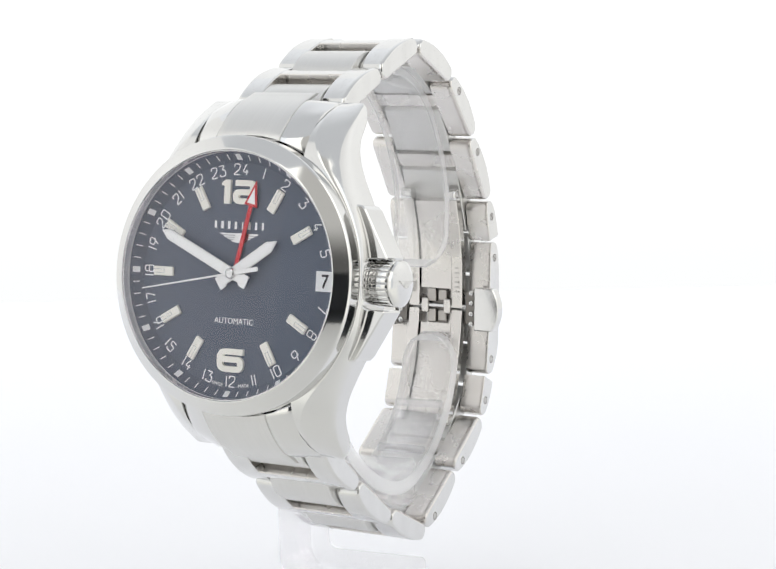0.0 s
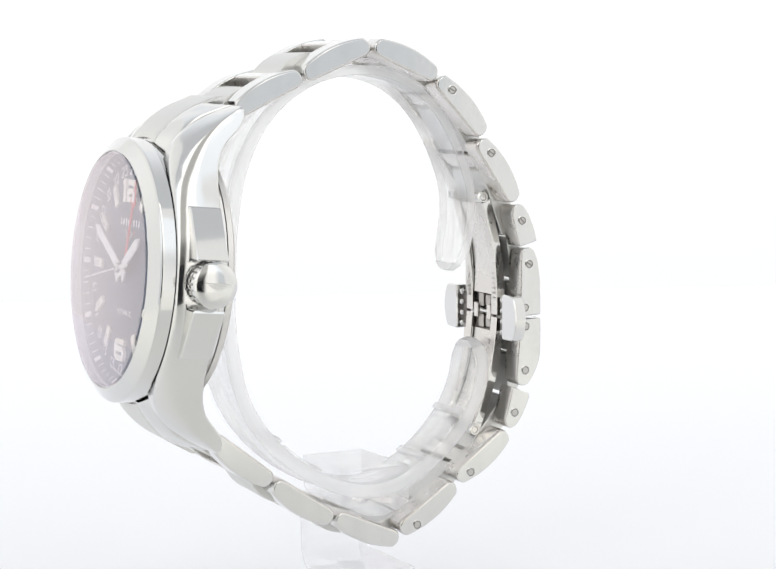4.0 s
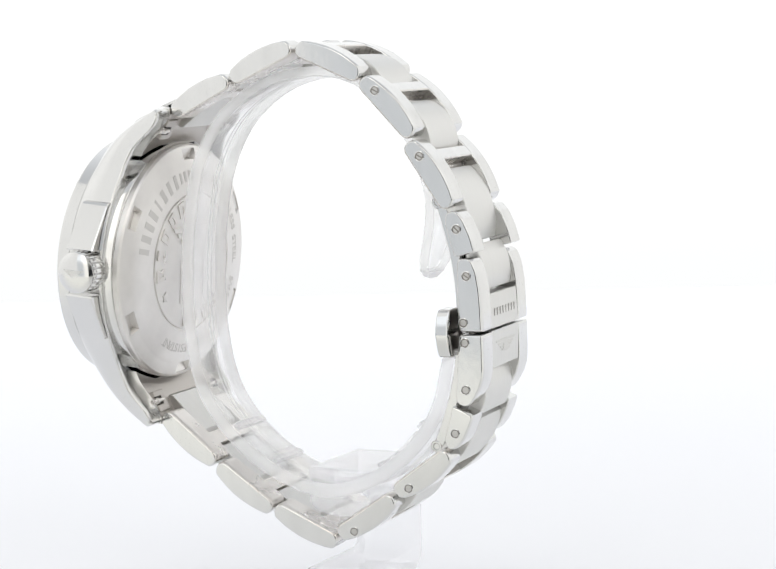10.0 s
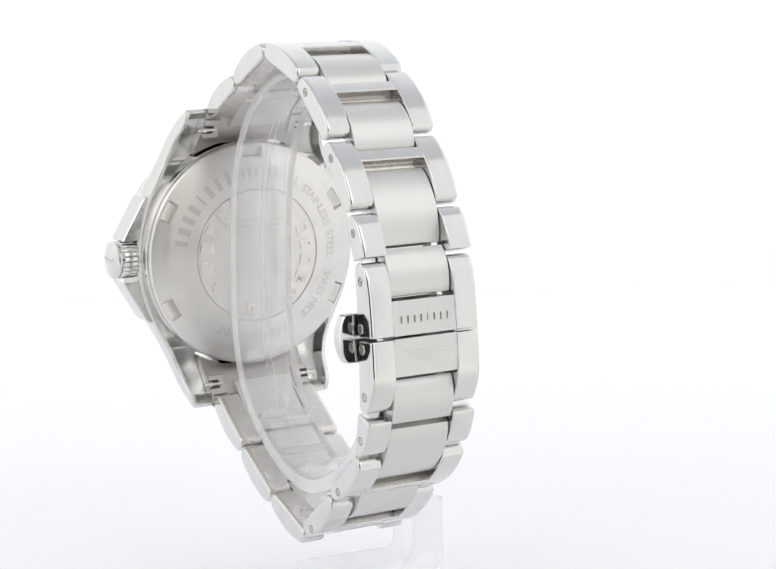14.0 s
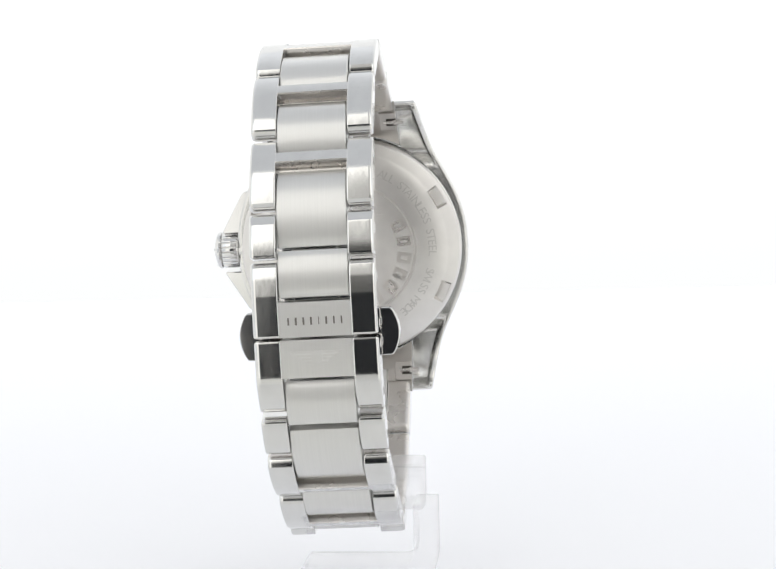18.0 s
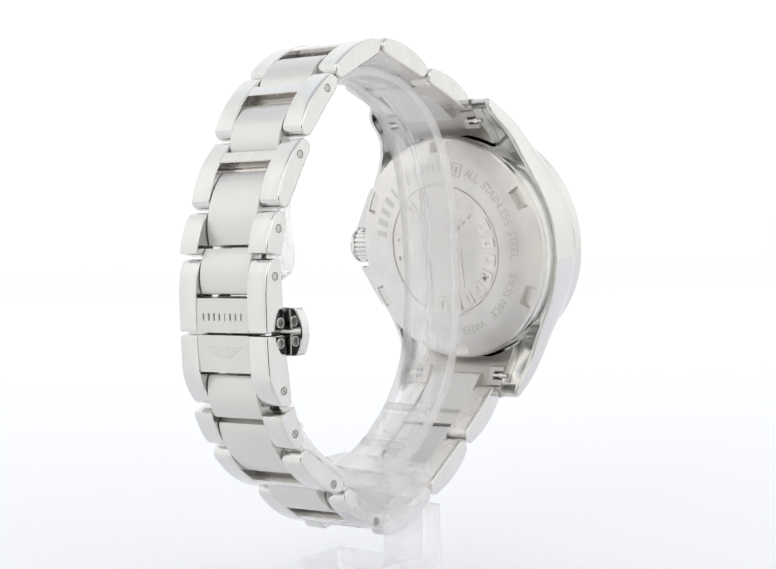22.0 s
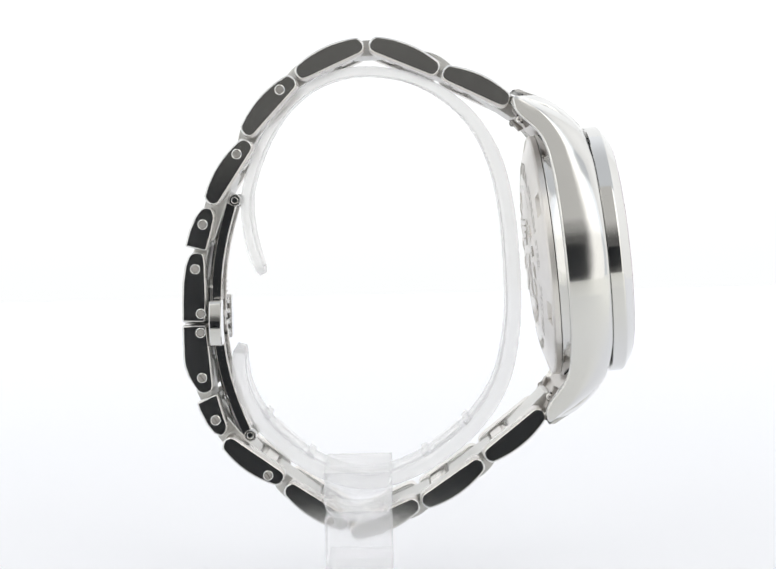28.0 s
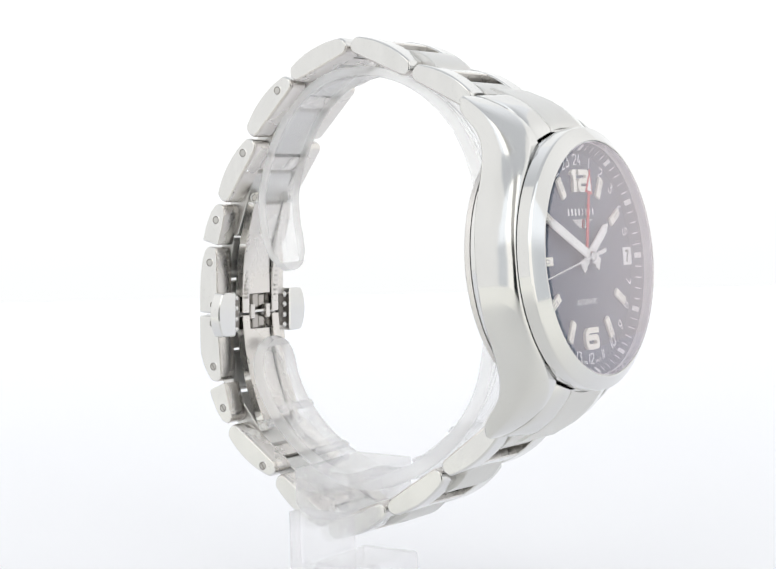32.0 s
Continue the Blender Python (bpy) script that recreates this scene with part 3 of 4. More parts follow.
for big, v in ((twelve, 11.75), (sized(figure(("large 6",), 3.2, 2.5, 0, 0.85, 0.5, 0.9), 4.4, 3.3), -11.95)):
    part("numeral", at(big, 0, v), lume, dial, "large cream numeral", 20, CASE)
win = merged(slab(13.2, 16.05, 1.15, 1.4, 0, 0.12), slab(13.2, 16.05, -1.4, -1.15, 0, 0.12), slab(13.2, 13.4, -1.15, 1.15, 0, 0.12), slab(15.85, 16.05, -1.15, 1.15, 0, 0.12))
date = part("date_window", win, white_print, dial, "", 20, CASE)
part("date_disc", slab(13.4, 15.85, -1.15, 1.15, 0.01, 0.03), white_print, date, "white date disc", 20, CASE)
part("date_figure", at(sized(glyph("7", 2.6, 0.04, 0.03), 1.15, 1.9), 14.65, 0, 0.04), black_print, date, "black figure 7", 20, CASE)
part("lettering", at(sized(glyph("AUTOMATIC", 1.42, 0.04, -0.01), 6.5, 0.84), 0, -6.4, 0.01), white_print, dial, "white printed word", 20, CASE)
for word, deg in (("SWISS", 188.2), ("MADE", 171.8)):
    x, y = polar(15.55, deg)
    part("lettering", at(glyph(word, 0.68, 0.03), x, y, 0.01, 180 - deg), white_print, dial, "", 20, CASE)
part("name_print", at(merged(*shapes(8, 1.13, 0.92, 1.05, 0.42, 0.05)), 0.1, 7.07), white_print, dial, "row of white printed bars", 20, CASE)
part("badge", at(wings(6.6, 1.35, 0.12), 0.2, 5.3, 0.01), polished, dial, "applied winged badge", 20, CASE)


# pointers on the dial
PIVOT = Matrix.Translation((0, 0.3, 0))


def hand(deg, outline, z0, z1, mat, name, label, bevel=0.08):
    bm = flat(outline, z0, z1, bevel)
    bm.transform(PIVOT @ Matrix.Rotation(radians(-deg), 4, "Z"))
    return part(name, bm, mat, watch, label, 20, CASE)


hour = hand(55.3, [(-0.6, -2.6), (0.6, -2.6), (0.85, 0), (0.85, 7.0), (0, 8.6), (-0.85, 7.0), (-0.85, 0)], 0.75, 1.0, hand_edge, "hour_hand", "steel hour hand with white lume")
minute = hand(-65.3, [(-0.5, -2.6), (0.5, -2.6), (0.8, 0), (0.78, 12.0), (0, 13.5), (-0.78, 12.0), (-0.8, 0)], 1.1, 1.35, hand_edge, "minute_hand", "steel minute hand with white lume")
for hd, deg, y0, y1, w, z in ((hour, 55.3, 1.8, 7.9, 0.6, 1.005), (minute, -65.3, 1.8, 12.7, 0.55, 1.355)):
    bm = flat([(-w, y0), (w, y0), (w * 0.95, y1 - 0.9), (0, y1), (-w * 0.95, y1 - 0.9)], z, z + 0.04)
    bm.transform(PIVOT @ Matrix.Rotation(radians(-deg), 4, "Z"))
    part("lume_fill", bm, hand_white, hd, "white lume", 20, CASE)
for hd, deg, z in ((hour, 55.3, 0.76), (minute, -65.3, 1.11)):
    bm = flat([(-0.95, -2.9), (0.95, -2.9), (0.95, -1.9), (0.5, -1.4), (-0.5, -1.4), (-0.95, -1.9)], z, z + 0.22)
    bm.transform(PIVOT @ Matrix.Rotation(radians(-deg), 4, "Z"))
    part("tail", bm, hand_edge, hd, "", 20, CASE)
gmt = hand(12.8, [(-0.36, -0.5), (0.36, -0.5), (0.3, 9.8), (1.1, 9.8), (0, 13.5), (-1.1, 9.8), (-0.3, 9.8)], 0.4, 0.6, red_paint, "second_zone_hand", "red arrow hand", 0.03)
bm = flat([(-0.68, 10.15), (0.68, 10.15), (0, 12.4)], 0.605, 0.64)
bm.transform(PIVOT @ Matrix.Rotation(radians(-12.8), 4, "Z"))
part("lume_fill", bm, hand_white, gmt, "white arrow head", 20, CASE)
sec = hand(-101.0, [(-0.32, -4.6), (0.32, -4.6), (0.3, -1), (0.14, 1), (0.09, 15.3), (-0.09, 15.3), (-0.14, 1), (-0.3, -1)], 1.45, 1.6, hand_edge, "seconds_hand", "thin steel seconds hand", 0.02)
part("hub", lathe([(0, 1.85), (0.55, 1.85), (0.7, 1.75), (0.8, 1.4), (0.8, 0.1), (0, 0.1)], 40), polished, sec, "", 30, CASE @ PIVOT)

# case back
def case_back():
    bm = bmesh.new()
    rs = [19.3, 19.25, 18.95, 18.6, 18.55, 17.3, 16.85, 16.8, 15.5, 14, 12.6, 11.6, 11.5, 11.2, 11.1, 9, 6, 3]
    hs = [-8.4, -9.2, -9.5, -9.62, -9.64, -10.0, -10.14, -10.16, -10.5, -10.75, -10.92, -11.0, -10.75, -10.75, -11.0, -11.1, -11.15, -11.18]
    n = 360
    rings = []
    for r, h in zip(rs, hs):
        ring = []
        for k in range(n):
            ph = k
            d = min(abs((ph - q + 180) % 360 - 180) for q in (28, 90, 152, 208, 270, 332))
            z = h + (0.2 + 0.55 * (18.6 - r) if d <= 5.0 and 16.82 <= r <= 18.58 else 0)
            ring.append(bm.verts.new((r * math.cos(radians(ph)), r * math.sin(radians(ph)), z)))
        rings.append(ring)
    for p, q in zip(rings, rings[1:]):
        for k in range(n):
            bm.faces.new((p[k], p[(k + 1) % n], q[(k + 1) % n], q[k]))
    c = bm.verts.new((0, 0, -11.2))
    for k in range(n):
        bm.faces.new((rings[-1][k], rings[-1][(k + 1) % n], c))
    return bm


back = part("caseback", case_back(), back_steel, case, "satin steel screw-down case back with engraving", 24, CASE)
# as seen from behind: x is mirrored
BACK = CASE @ Matrix.Translation((0, 0, 0)) @ Matrix.Rotation(math.pi, 4, "Y")


def ring_word(word, r, start, step, size, z, depth, inward=False):
    """Letters round the back; angles clockwise from twelve as read from behind."""
    out = []
    for i, ch in enumerate(word):
        if ch == " ":
            continue
        deg = start + i * step
        x, y = polar(r, deg)
        out.append(at(glyph(ch, size, depth), x, y, z, -deg if not inward else 180 - deg))
    return merged(*out)


def laid(bm):
    """Lays a flat piece on the cone of the back."""
    for v in bm.verts:
        v.co.z += float(np.interp(math.hypot(v.co.x, v.co.y), (11.6, 12.6, 14, 15.5, 16.8), (11.0, 10.92, 10.75, 10.5, 10.16)))
    return bm


part("engraving", laid(ring_word("ALL STAINLESS STEEL", 14.3, 26, 3.85, 2.05, -0.02, 0.06)), etch, back, "engraved words", 25, BACK)
part("engraving", laid(ring_word("SWISS MADE", 14.3, 108, 3.85, 2.05, -0.02, 0.06)), etch, back, "engraved words", 25, BACK)
part("engraving", laid(ring_word("WATER RESISTANT", 14.3, 156, 3.85, 2.05, -0.02, 0.06)), etch, back, "engraved words", 25, BACK)
part("name_print", laid(round_ring(shapes(8, 10, 1.6, 2.3, 0.62, 0.07), 14.2, 282, 8.2, 8, -0.02)), etch, back, "row of engraved bars", 25, BACK)
part("name_print", laid(round_ring(shapes(5, 10, 1.1, 1.7, 0.5, 0.07), 14.25, 346, 5.0, 5, -0.02)), etch, back, "row of engraved bars", 25, BACK)
part("name_print", laid(at(merged(slab(-1.0, -0.85, -1.1, 1.1, 0, 0.1), slab(0.85, 1.0, -1.1, 1.1, 0, 0.1), slab(-0.85, 0.85, 0.95, 1.1, 0, 0.1), slab(-0.85, 0.85, -1.1, -0.95, 0, 0.1), slab(-0.22, 0.22, -0.55, 0.55, 0, 0.1)), *polar(14.2, 16), -0.03, -16)), etch, back, "small engraved box", 25, BACK)
part("name_print", round_ring(framed(5, 1.9, 2.4, 0.6, 0.3), 9.5, 262, 19, 5, 10.92), inner_steel, back, "row of raised bars", 25, BACK)
part("name_print", round_ring(framed(8, 1.9, 2.4, 0.6, 0.3), 9.5, 66, 17.5, 8, 10.92), inner_steel, back, "row of raised bars", 25, BACK)
star = [(0.9 * (1 if k % 2 == 0 else 0.45) * math.sin(radians(36 * k)), 0.9 * (1 if k % 2 == 0 else 0.45) * math.cos(radians(36 * k))) for k in range(10)]
for deg in (238, 122):
    x, y = polar(9.4, deg)
    part("star", at(flat(star, 0, 0.2), x, y, 11.02), back_steel, back, "", 25, BACK)
frame_ = [slab(-3.4, 3.4, -3.6, -3.4, 0, 0.16), slab(-3.4, 3.4, 3.4, 3.6, 0, 0.16), slab(-3.6, -3.4, -3.6, 3.6, 0, 0.16), slab(3.4, 3.6, -3.6, 3.6, 0, 0.16)]
frame_ += [flat([(-2.2, 3.0), (2.2, 3.0), (0.3, 0), (2.2, -3.0), (-2.2, -3.0), (-0.3, 0)], 0, 0.2)]
part("emblem", at(merged(*frame_), 0, -3.0, 11.1), back_steel, back, "boxed hourglass relief", 25, BACK)
part("badge", at(wings(12.6, 4.2, 0.32), 0, 4.0, 11.1), back_steel, back, "large winged relief", 25, BACK)


# ---------------- bracelet ----------------
MID = Vector((-2, -5))
HALF, CORE = 9.2, 5.3


class Seg:
    """A link seen from the side: its far end first (towards the top or bottom of the loop)."""

    def __init__(self, far, near):
        self.a, self.b = Vector(far), Vector(near)
        d = self.b - self.a
        self.len = d.length
        self.t = d / self.len
        n = Vector((-self.t.y, self.t.x))
        self.n = n if n.dot((self.a + self.b) / 2 - MID) > 0 else -n

    def p(self, s, h):
        q = self.a + self.t * s + self.n * h
        return (q.x, q.y)


def bow(u, crest=1.75, foot=0.35):
    return foot + (crest - foot) * max(0.0, math.sin(math.pi * u)) ** 0.7


def crown_of(u):
    """The outer curve of a link's bar above its middle line."""
    return 1.05 + 1.15 * max(0.0, math.sin(math.pi * u)) ** 0.75


def link_outline(g):
    """The outline of a link's bar with its blunt, rounded ends, and how far each corner is rounded at the bar's faces."""
    L = g.len
    end = [(1.35, -1.36), (0.85, -1.28), (0.45, -1.08), (0.18, -0.74), (0.03, -0.3), (0.0, 0.15), (0.1, 0.6), (0.3, 0.98)]
    pts = [g.p(s, h) for s, h in end]
    pts += [g.p(L * u, crown_of(u)) for u in [0.05 + 0.9 * k / 16 for k in range(17)]]
    pts += [g.p(L - s, h) for s, h in end[::-1]]
    return pts, [0.3 + 0.1 * max(0.0, min(1.0, (-0.2 - Vector(q).dot(g.n) + g.a.dot(g.n)) / 0.8)) for q in pts]


def swollen(poly, by=0.6):
    """A short link's or plate's outline pushed out on its outer side, with the rounding that takes it back."""
    mid = sum((Vector(p) for p in poly), Vector((0, 0))) / len(poly)
    out = Vector((1, 0)) if abs(mid.y) < 24 else Vector((0.94, -0.34))
    pts, rr = [], []
    for p in poly:
        k = max(0.0, min(1.0, (Vector(p) - mid).dot(out) / 1.2))
        pts.append(tuple(Vector(p) + out * by * k))
        rr.append(0.2 + by * k)
    return pts, rr


def strip_outline(p, q, crest=1.75, low=-1.5):
    """Outline of a centre piece from p to q, bowed outwards, with rounded ends."""
    g = Seg(p, q)
    L = g.len
    pts = [g.p(0.5, low), g.p(L - 0.5, low), g.p(L, low + 0.5)]
    pts += [g.p(L * u, bow(u, crest, 0.1)) for u in [1 - k / 12 for k in range(13)]]
    pts += [g.p(0, low + 0.5)]
    return pts


def screw(y, z, s, slot, parent):
    rim = lathe([(0, 0.04), (0.45, 0.04), (0.52, 0.0), (0.52, -0.3), (0, -0.3)], 24)
    ring = lathe([(0.64, -0.2), (0.65, 0.03), (0.70, 0.05), (0.80, 0.0), (0.80, -0.2)], 24)
    m = Matrix.Translation((s * HALF, y, z)) @ Matrix.Rotation(radians(90 * s), 4, "Y")
    rim.transform(m), ring.transform(m)
    sc = part("screw", rim, screw_shade_steel, parent)
    part("screw_seat", ring, polished, parent)
    # dark ring on the surface: the shade of the gap round the head
    gap = lathe([(0.4, 0.012), (0.66, 0.012), (0.66, -0.1), (0.4, -0.1)], 24)
    gap.transform(m)
    part("screw_gap", gap, dark_steel, parent)
    if slot:
        cut = slab(-0.5, 0.5, -0.09, 0.09, 0.03, 0.065)
        cut.transform(m @ Matrix.Rotation(radians(25 + 40 * (y % 1)), 4, "Z"))
        part("screw_slot", cut, dark_steel, parent)
    return sc


LINKS = collections.OrderedDict([
    ("a", Seg((-3.1, 32.7), (-14.0, 28.1))), ("b", Seg((-14.4, 28.05), (-24.9, 23.0))),
    ("c", Seg((-2.3, 32.6), (8.4, 27.9))), ("d", Seg((8.6, 27.5), (16.7, 18.8))), ("e", Seg((15.9, 17.9), (22.4, 8.1))),
    ("f", Seg((1.4, -44.3), (-9.5, -39.5))), ("g", Seg((-9.95, -39.8), (-19.7, -33.2))), ("h", Seg((-20.0, -32.85), (-29.4, -25.4))),
    ("i", Seg((1.7, -43.0), (11.5, -36.5))), ("j", Seg((11.75, -35.7), (21.0, -29.05)))])
SHORT = {"k": [(21.6, 6.0), (21.9, 7.3), (22.7, 7.65), (23.6, 7.5), (24.6, 6.3), (25.65, 3.9), (26.3, 1.5), (23.05, 0.75), (22.2, 3.5)],
         "l": [(21.9, -21.65), (25.1, -22.95), (24.75, -24.2), (23.6, -26.6), (22.5, -28.0), (21.4, -28.45), (20.6, -27.8), (20.4, -26.8), (21.1, -24.6)]}
CHAIN = {"a": "b", "b": (-26.6, 21.6), "c": "d", "d": "e", "e": (23.6, 2.6), "f": "g", "g": "h", "h": (-31.2, -23.6), "i": "j", "j": (23.75, -24.5)}
made = {}
for key, g in LINKS.items():
    o, rr = link_outline(g)
    bm = eased(o, rr, CORE, HALF, False, True)
    eased(o, rr, -HALF, -CORE, True, False, bm)
    L = g.len
    bridge = [g.p(L * 0.22, -0.95), g.p(L * 0.39, -0.95), g.p(L * 0.395, crown_of(0.395) - 0.25), g.p(L * 0.38, crown_of(0.38) - 0.07), g.p(L * 0.31, crown_of(0.31) - 0.04), g.p(L * 0.235, crown_of(0.235) - 0.07), g.p(L * 0.22, crown_of(0.22) - 0.25)]
    prism(bridge, -CORE - 0.1, CORE + 0.1, 0.0, bm)
    made[key] = part("bracelet_link", bm, link_steel, watch, "polished steel bracelet link", 32)
    undersides(made[key], inner_steel, lambda n, c: n.y * g.n.x + n.z * g.n.y < -0.3 or (abs(c.x) < CORE - 0.3 and abs(n.y * g.t.x + n.z * g.t.y) > 0.6))
    nxt = CHAIN[key]
    q = Vector(nxt) if isinstance(nxt, tuple) else Vector(LINKS[nxt].p(LINKS[nxt].len * 0.205, 0.75))
    p = Vector(g.p(L * 0.49, 0.75))
    part("centre_piece", prism(strip_outline(p, q), -CORE + 0.12, CORE - 0.12, 0.12), brushed, made[key], "brushed steel centre piece", 32)
    rod = lathe([(0, -CORE), (0.5, -CORE), (0.5, CORE), (0, CORE)], 12)
    rod.transform(Matrix.Translation((0, *g.p(L * 0.42, -0.3))) @ Matrix.Rotation(radians(90), 4, "Y"))
    part("pin", rod, inner_steel, made[key])
# plates that close the loop at its top and bottom
for p, q, key in (("a", "c", "c"), ("f", "i", "i")):
    gp, gq = LINKS[p], LINKS[q]
    part("centre_piece", prism(strip_outline(gp.p(gp.len * 0.195, 0.7), gq.p(gq.len * 0.195, 0.7), 1.05), -CORE + 0.12, CORE - 0.12, 0.12), brushed, made[key], "brushed steel centre piece", 32)


def rounded(poly, r):
    out = []
    n = len(poly)
    for i in range(n):
        a, b, c = Vector(poly[i - 1]), Vector(poly[i]), Vector(poly[(i + 1) % n])
        d1, d2 = (a - b), (c - b)
        k = min(r, d1.length * 0.45, d2.length * 0.45)
        p, q = b + d1.normalized() * k, b + d2.normalized() * k
        out += [tuple(p), tuple((p + b * 2 + q) / 4), tuple(q)]
    return out


for key, poly in SHORT.items():
    o, rr = swollen(rounded(poly, 0.35), 0.12)
    bm = eased(o, rr, CORE, HALF, False, True)
    eased(o, rr, -HALF, -CORE, True, False, bm)
    made[key] = part("bracelet_link", bm, link_steel, watch, "short polished bracelet link beside the clasp", 32)
    undersides(made[key], inner_steel, lambda n, c: n.y < -0.3)
for key, (p, q) in {"k": ((24.35, 2.15), (25.75, -4.6)), "l": ((25.2, -17.0), (24.35, -23.6))}.items():
    part("centre_piece", prism(strip_outline(p, q, 1.0), -CORE + 0.12, CORE - 0.12, 0.12), brushed, made[key], "brushed steel centre piece", 32)

# clasp plates
CLASP = {"upper": ([(23.3, -1.0), (23.5, 0.45), (25.0, 0.65), (25.75, 0.2), (26.4, -1.5), (26.82, -4.2), (26.98, -7.2), (27.02, -9.6), (27.02, -10.4), (23.5, -10.35), (23.25, -7.0)], (-5.2, -10.35)),
         "lower": ([(23.35, -10.85), (27.02, -10.75), (27.03, -11.5), (27.03, -13.5), (27.0, -16.2), (26.84, -17.4), (26.3, -19.0), (25.45, -20.5), (24.7, -21.5), (23.6, -21.7), (22.7, -21.2), (22.5, -20.4), (22.85, -16.0)], (-10.75, -16.4))}
for key, (poly, (z0, z1)) in CLASP.items():
    o, rr = swollen(rounded(poly, 0.4), 0.15)
    bm = eased(o, rr, CORE, HALF, False, True)
    eased(o, rr, -HALF, -CORE, True, False, bm)
    made[key] = part("clasp_plate", bm, link_steel, watch, "polished steel clasp plate with brushed middle", 32)
    undersides(made[key], inner_steel, lambda n, c: n.y < -0.3)
    lo, hi = min(z0, z1), max(z0, z1)
    face = [(27.08 - 0.008 * (z + 11) ** 2, z) for z in [lo + (hi - lo) * k / 8 for k in range(9)]]
    middle = [(23.4, lo)] + face + [(23.4, hi)]
    part("brushed_panel", prism(middle, -CORE, CORE, 0.0), brushed, made[key], "brushed steel panel", 32)
plate = shapes(8, 1.12, 0.9, 1.1, 0.3, 0.03)
REAR = Matrix(((-1, 0, 0, 0), (0, 0, 1, 0), (0, 1, 0, 0), (0, 0, 0, 1)))
part("name_print", merged(*plate), dark_steel, made["upper"], "row of dark engraved bars", 30, Matrix.Translation((0, 27.02, -8.0)) @ REAR)
part("badge", wings(7.6, 2.0, 0.08), relief, made["lower"], "engraved winged badge", 30, Matrix.Translation((0, 27.04, -13.4)) @ REAR)

SCREWS = [("d", 10.94, 25.7, 1, 0), ("e", 17.9, 15.82, 1, 0), ("k", 23.49, 4.94, 1, 0), ("upper", 24.83, -2.04, 1, 0), ("upper", 24.12, -9.03, 0, 0), ("lower", 24.24, -12.04, 0, 0),
          ("lower", 24.19, -19.15, 0, 1), ("l", 22.23, -25.86, 0, 1), ("j", 14.17, -34.76, 0, 1), ("i", 4.57, -42.2, 0, 1)]
for key, y, z, slot_crown, slot_far in SCREWS:
    screw(y, z, 1, slot_crown, made[key])
    screw(y, z, -1, slot_far, made[key])


# butterfly blades inside the clasp
def blade(x0, x1, pts, thick):
    out = []
    for i, (y, z) in enumerate(pts):
        a, b = Vector(pts[max(0, i - 1)]), Vector(pts[min(len(pts) - 1, i + 1)])
        t = (b - a).normalized()
        out.append((Vector((y, z)), Vector((-t.y, t.x))))
    poly = [tuple(p + n * thick / 2) for p, n in out] + [tuple(p - n * thick / 2) for p, n in reversed(out)]
    return prism(poly, x0, x1, 0.1)


def arc(y0, y1, mid, z0, z1, n=12):
    return [(y0 + (y1 - y0) * k / n + mid * math.sin(math.pi * k / n), z0 + (z1 - z0) * k / n) for k in range(n + 1)]


UP_, DOWN_ = arc(19.3, 22.0, 0.9, 8.0, -10.5), arc(22.0, 17.6, 0.9, -11.0, -28.6)
for nm, x0, x1, pts, th in (("clasp_blade", 3.1, 5.0, UP_, 1.5), ("clasp_blade", -5.0, -3.1, UP_, 1.5), ("clasp_blade", -2.9, 2.9, arc(19.6, 22.1, 0.9, 7.6, -7.4), 1.2),
                           ("clasp_blade", 3.1, 5.0, DOWN_, 1.5), ("clasp_blade", -5.0, -3.1, DOWN_, 1.5), ("clasp_blade", -2.9, 2.9, arc(22.1, 17.8, 0.9, -13.4, -28.2), 1.2),
                           ("clasp_lining", -3.4, 3.4, arc(20.9, 23.0, 0.75, 7.4, -10.3), 0.35), ("clasp_lining", -3.4, 3.4, arc(23.0, 19.2, 0.75, -11.0, -28.4), 0.35)):
    leaf = part(nm, blade(x0, x1, pts, th), polished, made["upper"], "curved steel folding blade", 32)
    undersides(leaf, inner_steel, lambda n, c: n.y < -0.3)
for y, z in ((18.75, 8.6), (17.2, -28.9)):
    for s in (1, -1):
        eye_ = lathe([(0, 5.0), (0.42, 5.0), (0.55, 4.9), (0.62, 5.15), (0.8, 5.15), (1.0, 4.95), (1.0, 3.1), (0, 3.1)], 24)
        eye_.transform(Matrix.Translation((0, y, z)) @ Matrix.Rotation(radians(90 * s), 4, "Y"))
        part("hinge", eye_, polished, made["upper"], "", 30)
BUTTON = Matrix(((0, 1, 0, 0), (1, 0, 0, 0), (0, 0, 1, 0), (0, 0, 0, 1)))
